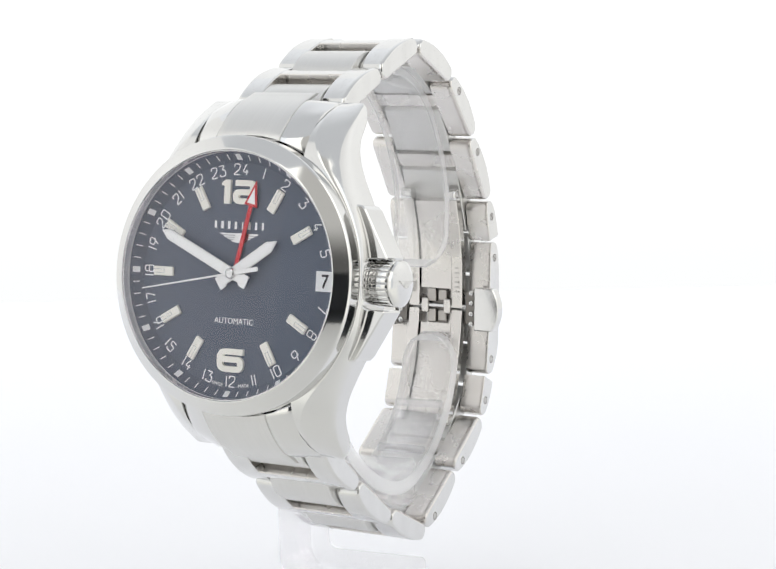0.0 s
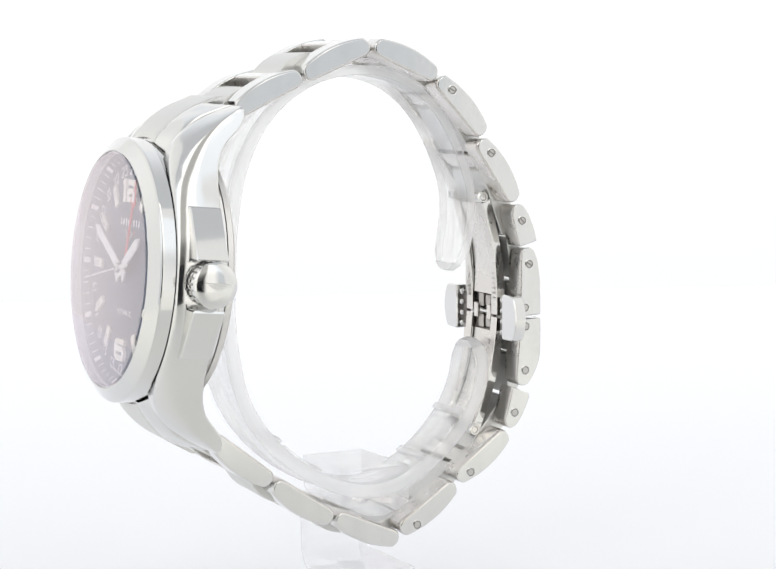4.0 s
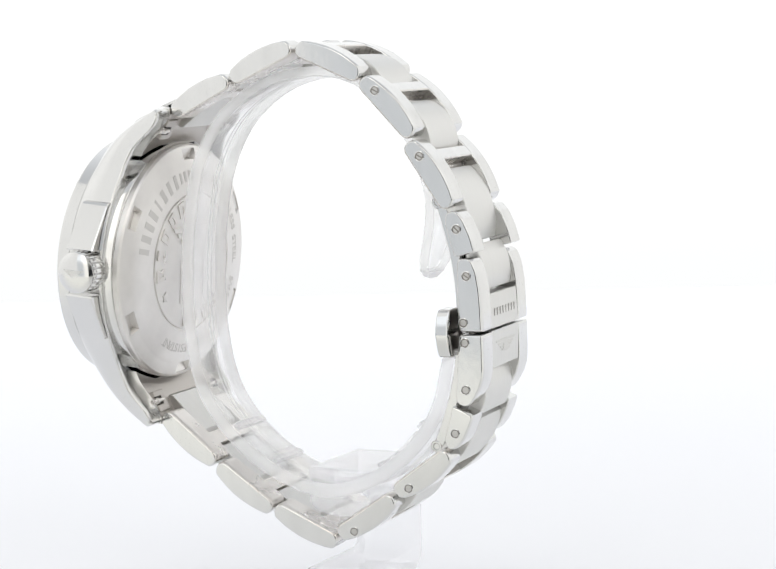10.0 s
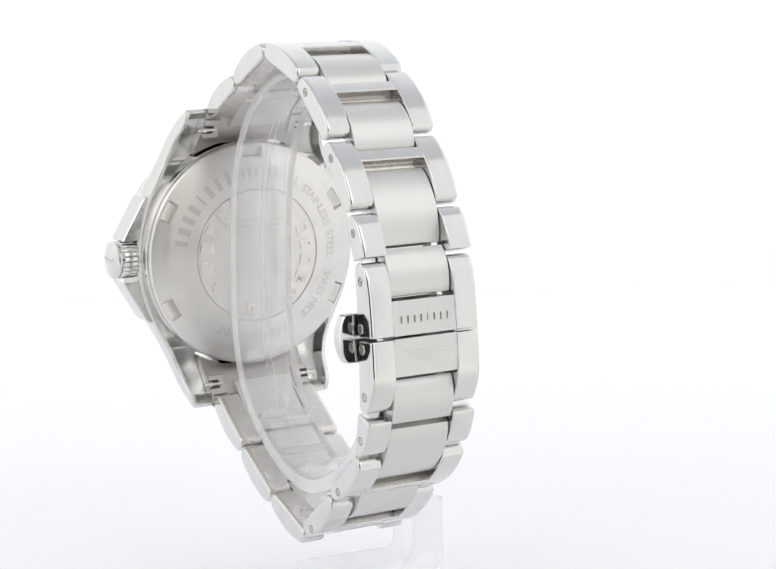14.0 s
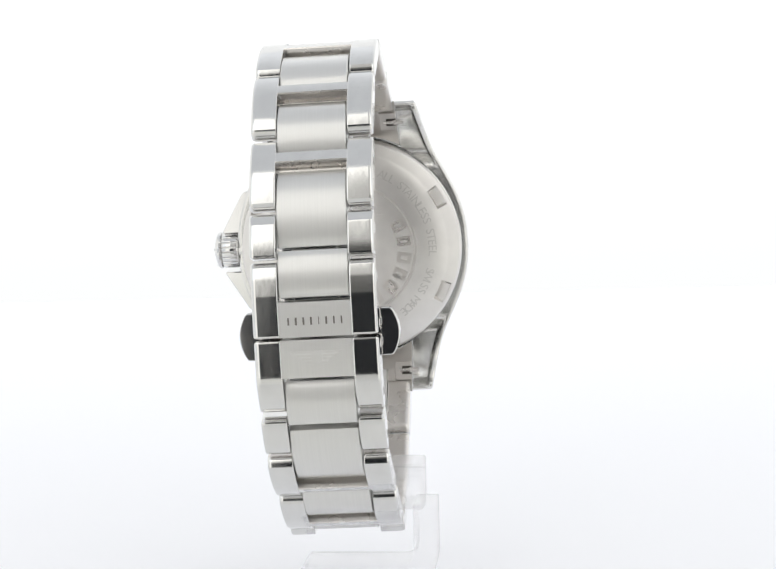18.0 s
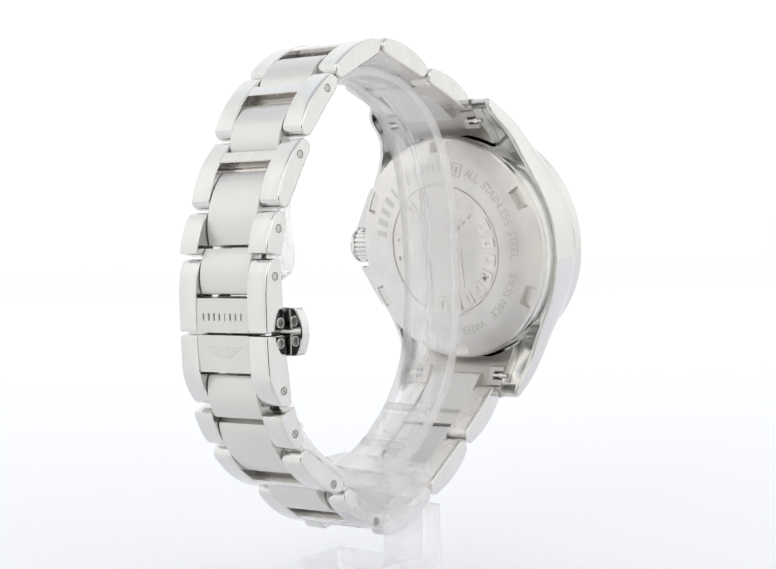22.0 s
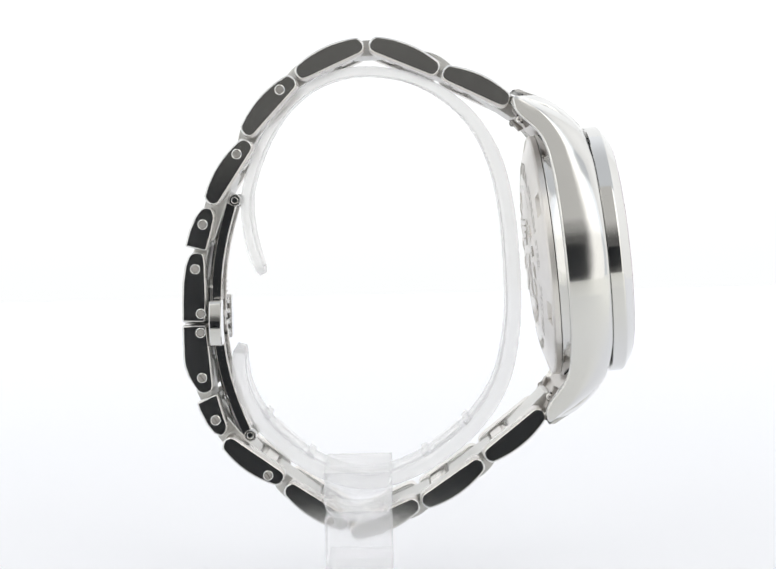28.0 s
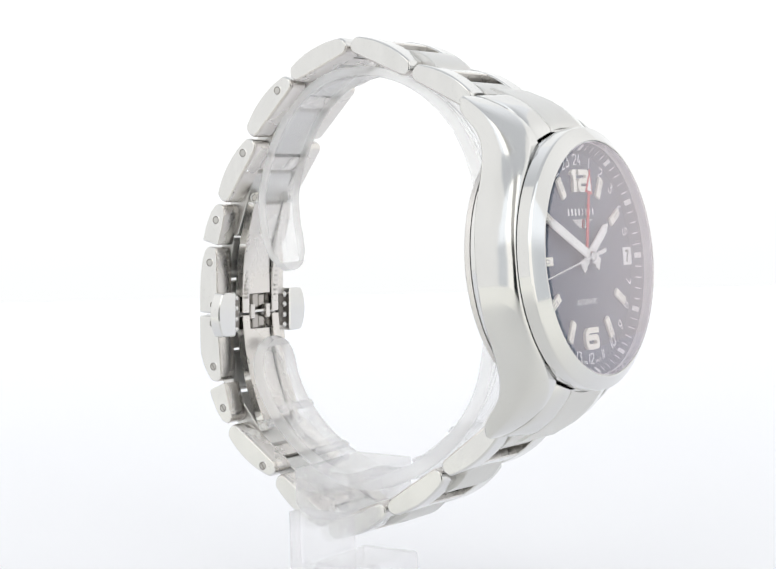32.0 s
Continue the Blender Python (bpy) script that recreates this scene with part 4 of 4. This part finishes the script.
for s in (1, -1):
    edge_ = [(11.15 + 0.85 * (1 - (k / 4) ** 2), -10.5 - 0.78 * k) for k in range(-4, 5)]
    poly = rounded([(7.5, -6.85), (10.8, -6.95)] + edge_ + [(10.8, -14.05), (7.5, -14.15)], 0.35)
    bm = prism([(s * x, z) for x, z in poly], 20.75, 22.65, 0.16)
    but = part("push_button", bm, polished, made["upper"], "barrel-edged steel push button", 28, BUTTON)
    x0, x1 = sorted((s * 5.6, s * 7.6))
    # dark tone of the stem carries the shade of the gap behind the rivets
    part("button_stem", slab(x0, x1, 21.6, 22.4, -13.2, -7.8), dark_steel, but)
    for z in (-7.9, -9.6, -11.4, -13.1):
        ball = lathe([(0, 0.5), (0.28, 0.42), (0.46, 0.2), (0.5, 0), (0.46, -0.2), (0.28, -0.42), (0, -0.5)], 14)
        ball.transform(Matrix.Translation((s * 6.7, 21.45, z)))
        part("rivet", ball, polished, but)

# catch in the gap between the blades; the plate's dark colour is the gap's shade
part("catch_gap_shade", slab(-1.8, 1.8, 22.5, 22.9, -13.4, -7.4), dark_steel, made["upper"], "dark-coloured plate for the shade in the clasp opening")
for z in (-8.6, -12.1):
    part("catch_block", merged(slab(-1.7, -0.2, 21.7, 22.5, z - 1.1, z + 1.1, 0.1, 1), slab(0.2, 1.7, 21.9, 22.5, z - 0.9, z + 0.9, 0.1, 1)), shade_toned_steel, made["upper"])
rod = lathe([(0, -3.0), (0.32, -3.0), (0.32, 3.0), (0, 3.0)], 12)
rod.transform(Matrix.Translation((0, 21.9, -10.4)) @ Matrix.Rotation(radians(90), 4, "Y"))
part("catch_pin", rod, polished, made["upper"])
for s in (1, -1):
    x0, x1 = sorted((s * 1.5, s * 2.7))
    part("catch_tab", slab(x0, x1, 21.3, 21.9, -11.6, -9.2, 0.12, 1), inner_steel, made["upper"])
# engraving along the blades' inner faces
DOWNWARD = Matrix(((0, 1, 0, 0), (0, 0, -1, 0), (-1, 0, 0, 0), (0, 0, 0, 1)))
part("engraving", sized(glyph("STAINLESS", 1.3, 0.1), 6.4, 0.7), etch, made["upper"], "engraved word", 25, Matrix.Translation((-4.05, 21.14, -5.0)) @ DOWNWARD)
part("name_print", merged(*shapes(8, 0.8, 0.6, 0.7, 0.5, 0.1)), etch, made["upper"], "row of engraved bars", 25, Matrix.Translation((4.05, 21.14, -5.0)) @ DOWNWARD)

# end links between the lugs
CREST = [(17, -0.3), (19.5, -0.9), (20.2, -1.4), (21.2, -2.2), (22, -2.9), (22.9, -3.75), (23.7, -4.7), (24.4, -5.65), (25, -6.6), (25.6, -7.75), (26.2, -9.2), (26.8, -10.7)]
SOLE = [(17, -6.6), (18.5, -7.3), (19.8, -8.3), (21, -9.5), (22.2, -10.7), (24.5, -11.95), (25.9, -11.75), (26.8, -11.6)]


def curved_block(sign, xs, drop, gap, v1, sole, n=16):
    """A block between the lugs whose front follows the bezel; drop(x, v): how far its top falls below the crest."""
    bm = bmesh.new()
    rows = []
    for x in xs:
        v0 = math.sqrt((BEZEL_R + gap) ** 2 - x * x)
        col = []
        for k in range(n + 1):
            v = v0 + (v1 - v0) * k / n
            col.append((v, curve_at(CREST, v) - drop(x, v) - (0.12 if k in (0, n) else 0)))
        low = [(v0 + (v1 - v0) * k / 8, sole(v0 + (v1 - v0) * k / 8)) for k in range(8, -1, -1)]
        rows.append([bm.verts.new((x, sign * v, a)) for v, a in col + low])
    m = len(rows[0])
    for p, q in zip(rows, rows[1:]):
        for i in range(m):
            bm.faces.new((p[i], p[(i + 1) % m], q[(i + 1) % m], q[i]))
    bm.faces.new(rows[0])
    bm.faces.new(rows[-1][::-1])
    return bm


def shoulder_drop(x, v):
    tip = max(0.0, v - 23.4) * 0.75 * max(0.0, min(1.0, (abs(x) - 6.0) / 3.2))
    return tip + float(np.interp(abs(x), (0, 5.2, 5.45, 6.5, 7.8, 8.7, 9.05, 9.33, 9.4), (0.5, 0.5, 0.12, 0.35, 0.75, 1.1, 1.3, 1.5, 1.9)))


SHOULDER_X = [-9.4, -9.33, -9.05, -8.7, -8.25, -7.8, -7.15, -6.5, -5.97, -5.45, -5.2, 5.2, 5.45, 5.97, 6.5, 7.15, 7.8, 8.25, 8.7, 9.05, 9.33, 9.4]
SADDLE_X = [-5.32, -5.25, -5.0, -4, -2, 0, 2, 4, 5.0, 5.25, 5.32]
for sgn in (1, -1):
    el_ = part("end_link", curved_block(sgn, SHOULDER_X, shoulder_drop, 0.16, 25.5, lambda v: float(np.interp(v, *zip(*SOLE)))), polished, watch, "polished steel end link between the lugs", 34, CASE)
    # undersides get the darker copy, which carries their shade in its colour
    undersides(el_, shade_toned_steel, lambda n, c: n.y > 0.5)
    part("brushed_saddle", curved_block(sgn, SADDLE_X, lambda x, v: -0.05 + (0.1 if abs(x) > 5.2 else 0.02 if abs(x) > 4.9 else 0) + (0.14 if abs(x) > 5.3 else 0), 0.19, 26.7, lambda v: curve_at(CREST, v) - 1.1), brushed, el_, "brushed steel middle of the end link", 34, CASE)
    # the underside's local frame: across, along the slope, outwards
    c_, s_ = math.cos(radians(28.5)), math.sin(radians(28.5))
    UNDER = CASE @ Matrix(((1, 0, 0, 0), (0, sgn * c_, -sgn * s_, sgn * 22.0), (0, -s_, -c_, -10.6), (0, 0, 0, 1)))
    for sx in (1, -1):
        def bar_(x0, x1, s0, s1, n0, n1, bevel=0.06):
            xa, xb = sorted((sx * x0, sx * x1))
            return slab(xa, xb, s0, s1, n0, n1, bevel, 1)
        part("hook", bar_(6.5, 9.32, -1.7, 1.9, -1.6, 0.35, 0.15), shade_toned_steel, el_, "hook whose slot is a dark-coloured block", 30, UNDER)
        # the slot has no depth; its shade is put into this block's colour
        part("hook_slot", bar_(7.7, 9.34, -0.75, 0.75, 0.1, 0.37, 0.0), slot_shade, el_, "", 30, UNDER)
        pin_ = lathe([(0, 7.3), (0.32, 7.3), (0.32, 9.0), (0.52, 9.0), (0.52, 9.5), (0.38, 9.6), (0.38, 10.6), (0, 10.7)], 16)
        pin_.transform(Matrix.Translation((0, 0, 0.3)) @ Matrix.Rotation(radians(90 * sx), 4, "Y"))
        part("spring_bar", pin_, inner_steel, el_, "", 30, UNDER)

# ---------------- acrylic stand ----------------
# the stand's own frame: turntable axis at its origin, floor at z = 0
stand = tagged(new("display_stand"), "clear acrylic watch stand with open cuff on a bent foot", "stand")


def clear(name, bm, parent, label="", mat=acrylic):
    ob = part(name, bm, mat, parent, label, 35)
    ob.visible_shadow = False
    return ob


def z_(h):
    return h + H0


# bent foot: column, heel and base from one strip
foot = [(-12.5, z_(-40.0)), (-12.5, z_(-49.0))]
foot += [(-8.0 - 4.5 * math.cos(a), 4.5 - 4.5 * math.sin(a)) for a in [radians(15 * k) for k in range(1, 7)]]
foot += [(8.6, 0), (9.2, 0.6), (9.2, 3.4), (8.6, 4.0)]
foot += [(-7.5, 4.0), (-8.6, 4.6), (-8.9, 6.0), (-8.9, z_(-40.0))]
strip = prism(foot, -5.25, 5.25, 0.35)
strip.transform(Matrix.Rotation(radians(-90), 4, "Z"))
clear("bent_foot", strip, stand, "bent clear acrylic foot", acrylic_block)
block = [(-5.3, z_(-33.6)), (5.3, z_(-33.6)), (5.3, z_(-35.0)), (4.9, z_(-35.4)), (5.3, z_(-35.8)), (5.3, z_(-38.6))]
block += [(5.3 * math.cos(a), z_(-38.6) - 2.7 * math.sin(a)) for a in [radians(18 * k) for k in range(1, 10)]]
block += [(-5.3, z_(-38.6)), (-5.3, z_(-35.8)), (-4.9, z_(-35.4)), (-5.3, z_(-35.0))]
clear("cuff_block", prism(block, -10.5, 7.5, 0.3), stand, "ribbed clear acrylic block", acrylic_block)


# the open C inside the bracelet: bends of its middle line in (Y, Z), from the upper tip round to the lower one
BENDS = [(14.8, -3.3), (16.3, 1.5), (17.0, 6.5), (16.6, 11.0), (14.2, 17.4), (10.6, 23.0), (5.4, 27.0), (-1.0, 28.7), (-8.0, 28.0), (-14.0, 25.4), (-19.2, 20.8), (-22.8, 14.2), (-24.6, 6.0), (-25.3, -3.0),
         (-25.2, -12.0), (-23.4, -20.8), (-19.2, -27.6), (-13.0, -32.9), (-6.0, -36.2), (0.0, -36.9), (6.0, -35.0), (11.6, -31.2), (15.9, -26.4), (18.3, -21.5), (18.9, -17.0), (18.5, -14.7)]


def cuff_path(n=150):
    """Points and outward normals along the bends, evenly spread."""
    p = [Vector(q) for q in BENDS]
    p = [p[0] * 2 - p[1]] + p + [p[-1] * 2 - p[-2]]
    fine = []
    for a, b, c, d in zip(p, p[1:], p[2:], p[3:]):
        fine += [0.5 * (2 * b + (c - a) * u + (2 * a - 5 * b + 4 * c - d) * u ** 2 + (3 * b - a - 3 * c + d) * u ** 3) for u in [k / 12 for k in range(12)]]
    fine.append(p[-2])
    run = [0.0]
    for a, b in zip(fine, fine[1:]):
        run.append(run[-1] + (b - a).length)
    path = [Vector((float(np.interp(run[-1] * k / n, run, [q.x for q in fine])), float(np.interp(run[-1] * k / n, run, [q.y for q in fine])))) for k in range(n + 1)]
    out = []
    for i, q in enumerate(path):
        t = (path[min(n, i + 1)] - path[max(0, i - 1)]).normalized()
        out.append((q, Vector((t.y, -t.x))))
    return out


CUFF = cuff_path()
LAST = len(CUFF) - 1


def half_width(i):
    end, full = min(i, LAST - i), 5.4 - 0.0125 * (CUFF[i][0].x + 25)
    return full * math.sqrt(max(0.06, 1 - ((5 - end) / 5.2) ** 2)) if end < 5 else full


def thick(i):
    """Half of the cuff's thickness: the lower part is heavier, the tips are rounded."""
    end = min(i, len(CUFF) - 1 - i)
    return float(np.interp(i, (0, 45, 62, LAST), (0.8, 0.8, 1.15, 1.15))) * (1 if end > 1 else (0.62, 0.9)[end])


def swept(section, i0, i1):
    """Sweeps an outline along the cuff. section(i) gives (x, height) pairs."""
    bm = bmesh.new()
    rings = []
    for i in range(i0, i1 + 1):
        p, nr = CUFF[i]
        rings.append([bm.verts.new((x + OFF + 0.75 - 0.024 * (p.x + 25), p.x + nr.x * d, p.y + nr.y * d + H0)) for x, d in section(i)])
    m = len(rings[0])
    for p, q in zip(rings, rings[1:]):
        for i in range(m):
            bm.faces.new((p[i], p[(i + 1) % m], q[(i + 1) % m], q[i]))
    bm.faces.new(rings[0])
    bm.faces.new(rings[-1])
    return bm


def near_bend(y, z):
    return min(range(LAST + 1), key=lambda i: (CUFF[i][0] - Vector((y, z))).length)


def section(i):
    """The cuff's cross-section: flat faces and rounded rims that stand a little proud."""
    w, h = half_width(i), thick(i)
    side = [(w - 0.75, 0.86), (w - 0.5, 0.98), (w - 0.22, 0.95), (w - 0.05, 0.75), (w, 0.4)]
    right = [(x, -h * k) for x, k in side] + [(x, h * k) for x, k in side[::-1]]
    return right + [(-x, y) for x, y in right[::-1]]


band = clear("cuff", swept(section, 0, LAST), stand, "open clear plastic cuff")
undersides(band, acrylic_edge, lambda n, c: abs(n.x) > 0.6)
for i in (0, LAST - 1):
    tip = part("tip", swept(lambda j: [(-half_width(j) - 0.02, -thick(j) - 0.02), (half_width(j) + 0.02, -thick(j) - 0.02), (half_width(j) + 0.02, thick(j) + 0.02), (-half_width(j) - 0.02, thick(j) + 0.02)], i, i + 1), acrylic_edge, band, "", 35)
    tip.visible_shadow = False
# raised fields on the inside of the heavy part, ribs at their ends, and two fine mould lines
for p, q in (((-17.6, -29.2), (-12.8, -33.1)), ((9.4, -32.9), (14.6, -28.2))):
    i, j = near_bend(*p), near_bend(*q)
    pad = part("pad", swept(lambda k: [(-3.8, -1.6), (3.8, -1.6), (3.8, -1.0), (-3.8, -1.0)], i, j), acrylic, band, "raised clear field", 35)
    pad.visible_shadow = False
    for k0 in (i - 2, j + 1):
        rib = part("rib", swept(lambda k: [(-4.2, -1.75), (4.2, -1.75), (4.2, -0.8), (-4.2, -0.8)], k0, k0 + 1), acrylic_block, band, "", 35)
        rib.visible_shadow = False
for x in (-0.45, 0.55):
    seam = part("mould_line", swept(lambda k: [(x - 0.05, -thick(k) * 0.86 - 0.06), (x + 0.05, -thick(k) * 0.86 - 0.06), (x + 0.05, -thick(k) * 0.86 + 0.1), (x - 0.05, -thick(k) * 0.86 + 0.1)], near_bend(-8, 28), near_bend(-13, -33)), acrylic_edge, band, "", 35)
    seam.visible_shadow = False


# ---------------- the turn ----------------
def angle_at(t):
    ts = [r[0] for r in TURN]
    i = max(0, min(len(ts) - 2, sum(1 for q in ts if q <= t) - 1))
    (t0, a0), (t1, a1) = TURN[i], TURN[i + 1]

    def slope(j):
        if j == 0 or j == len(TURN) - 1:
            k = 1 if j == 0 else j
            return (TURN[k][1] - TURN[k - 1][1]) / (TURN[k][0] - TURN[k - 1][0])
        return (TURN[j + 1][1] - TURN[j - 1][1]) / (TURN[j + 1][0] - TURN[j - 1][0])
    h = t1 - t0
    u = (t - t0) / h
    return (2 * u ** 3 - 3 * u ** 2 + 1) * a0 + (u ** 3 - 2 * u ** 2 + u) * h * slope(i) + (3 * u ** 2 - 2 * u ** 3) * a1 + (u ** 3 - u ** 2) * h * slope(i + 1)


def motions():
    turns = [(t, angle_at(t) + 180) for t in range(33)]
    walk(watch, [(t, pose(0, 0, 0, 0, 0, a) @ pose(OFF * MM, 0, H0 * MM, 0, LEAN, 0)) for t, a in turns])
    walk(stand, [(t, pose(0, 0, 0, 0, 0, a)) for t, a in turns])


motions()
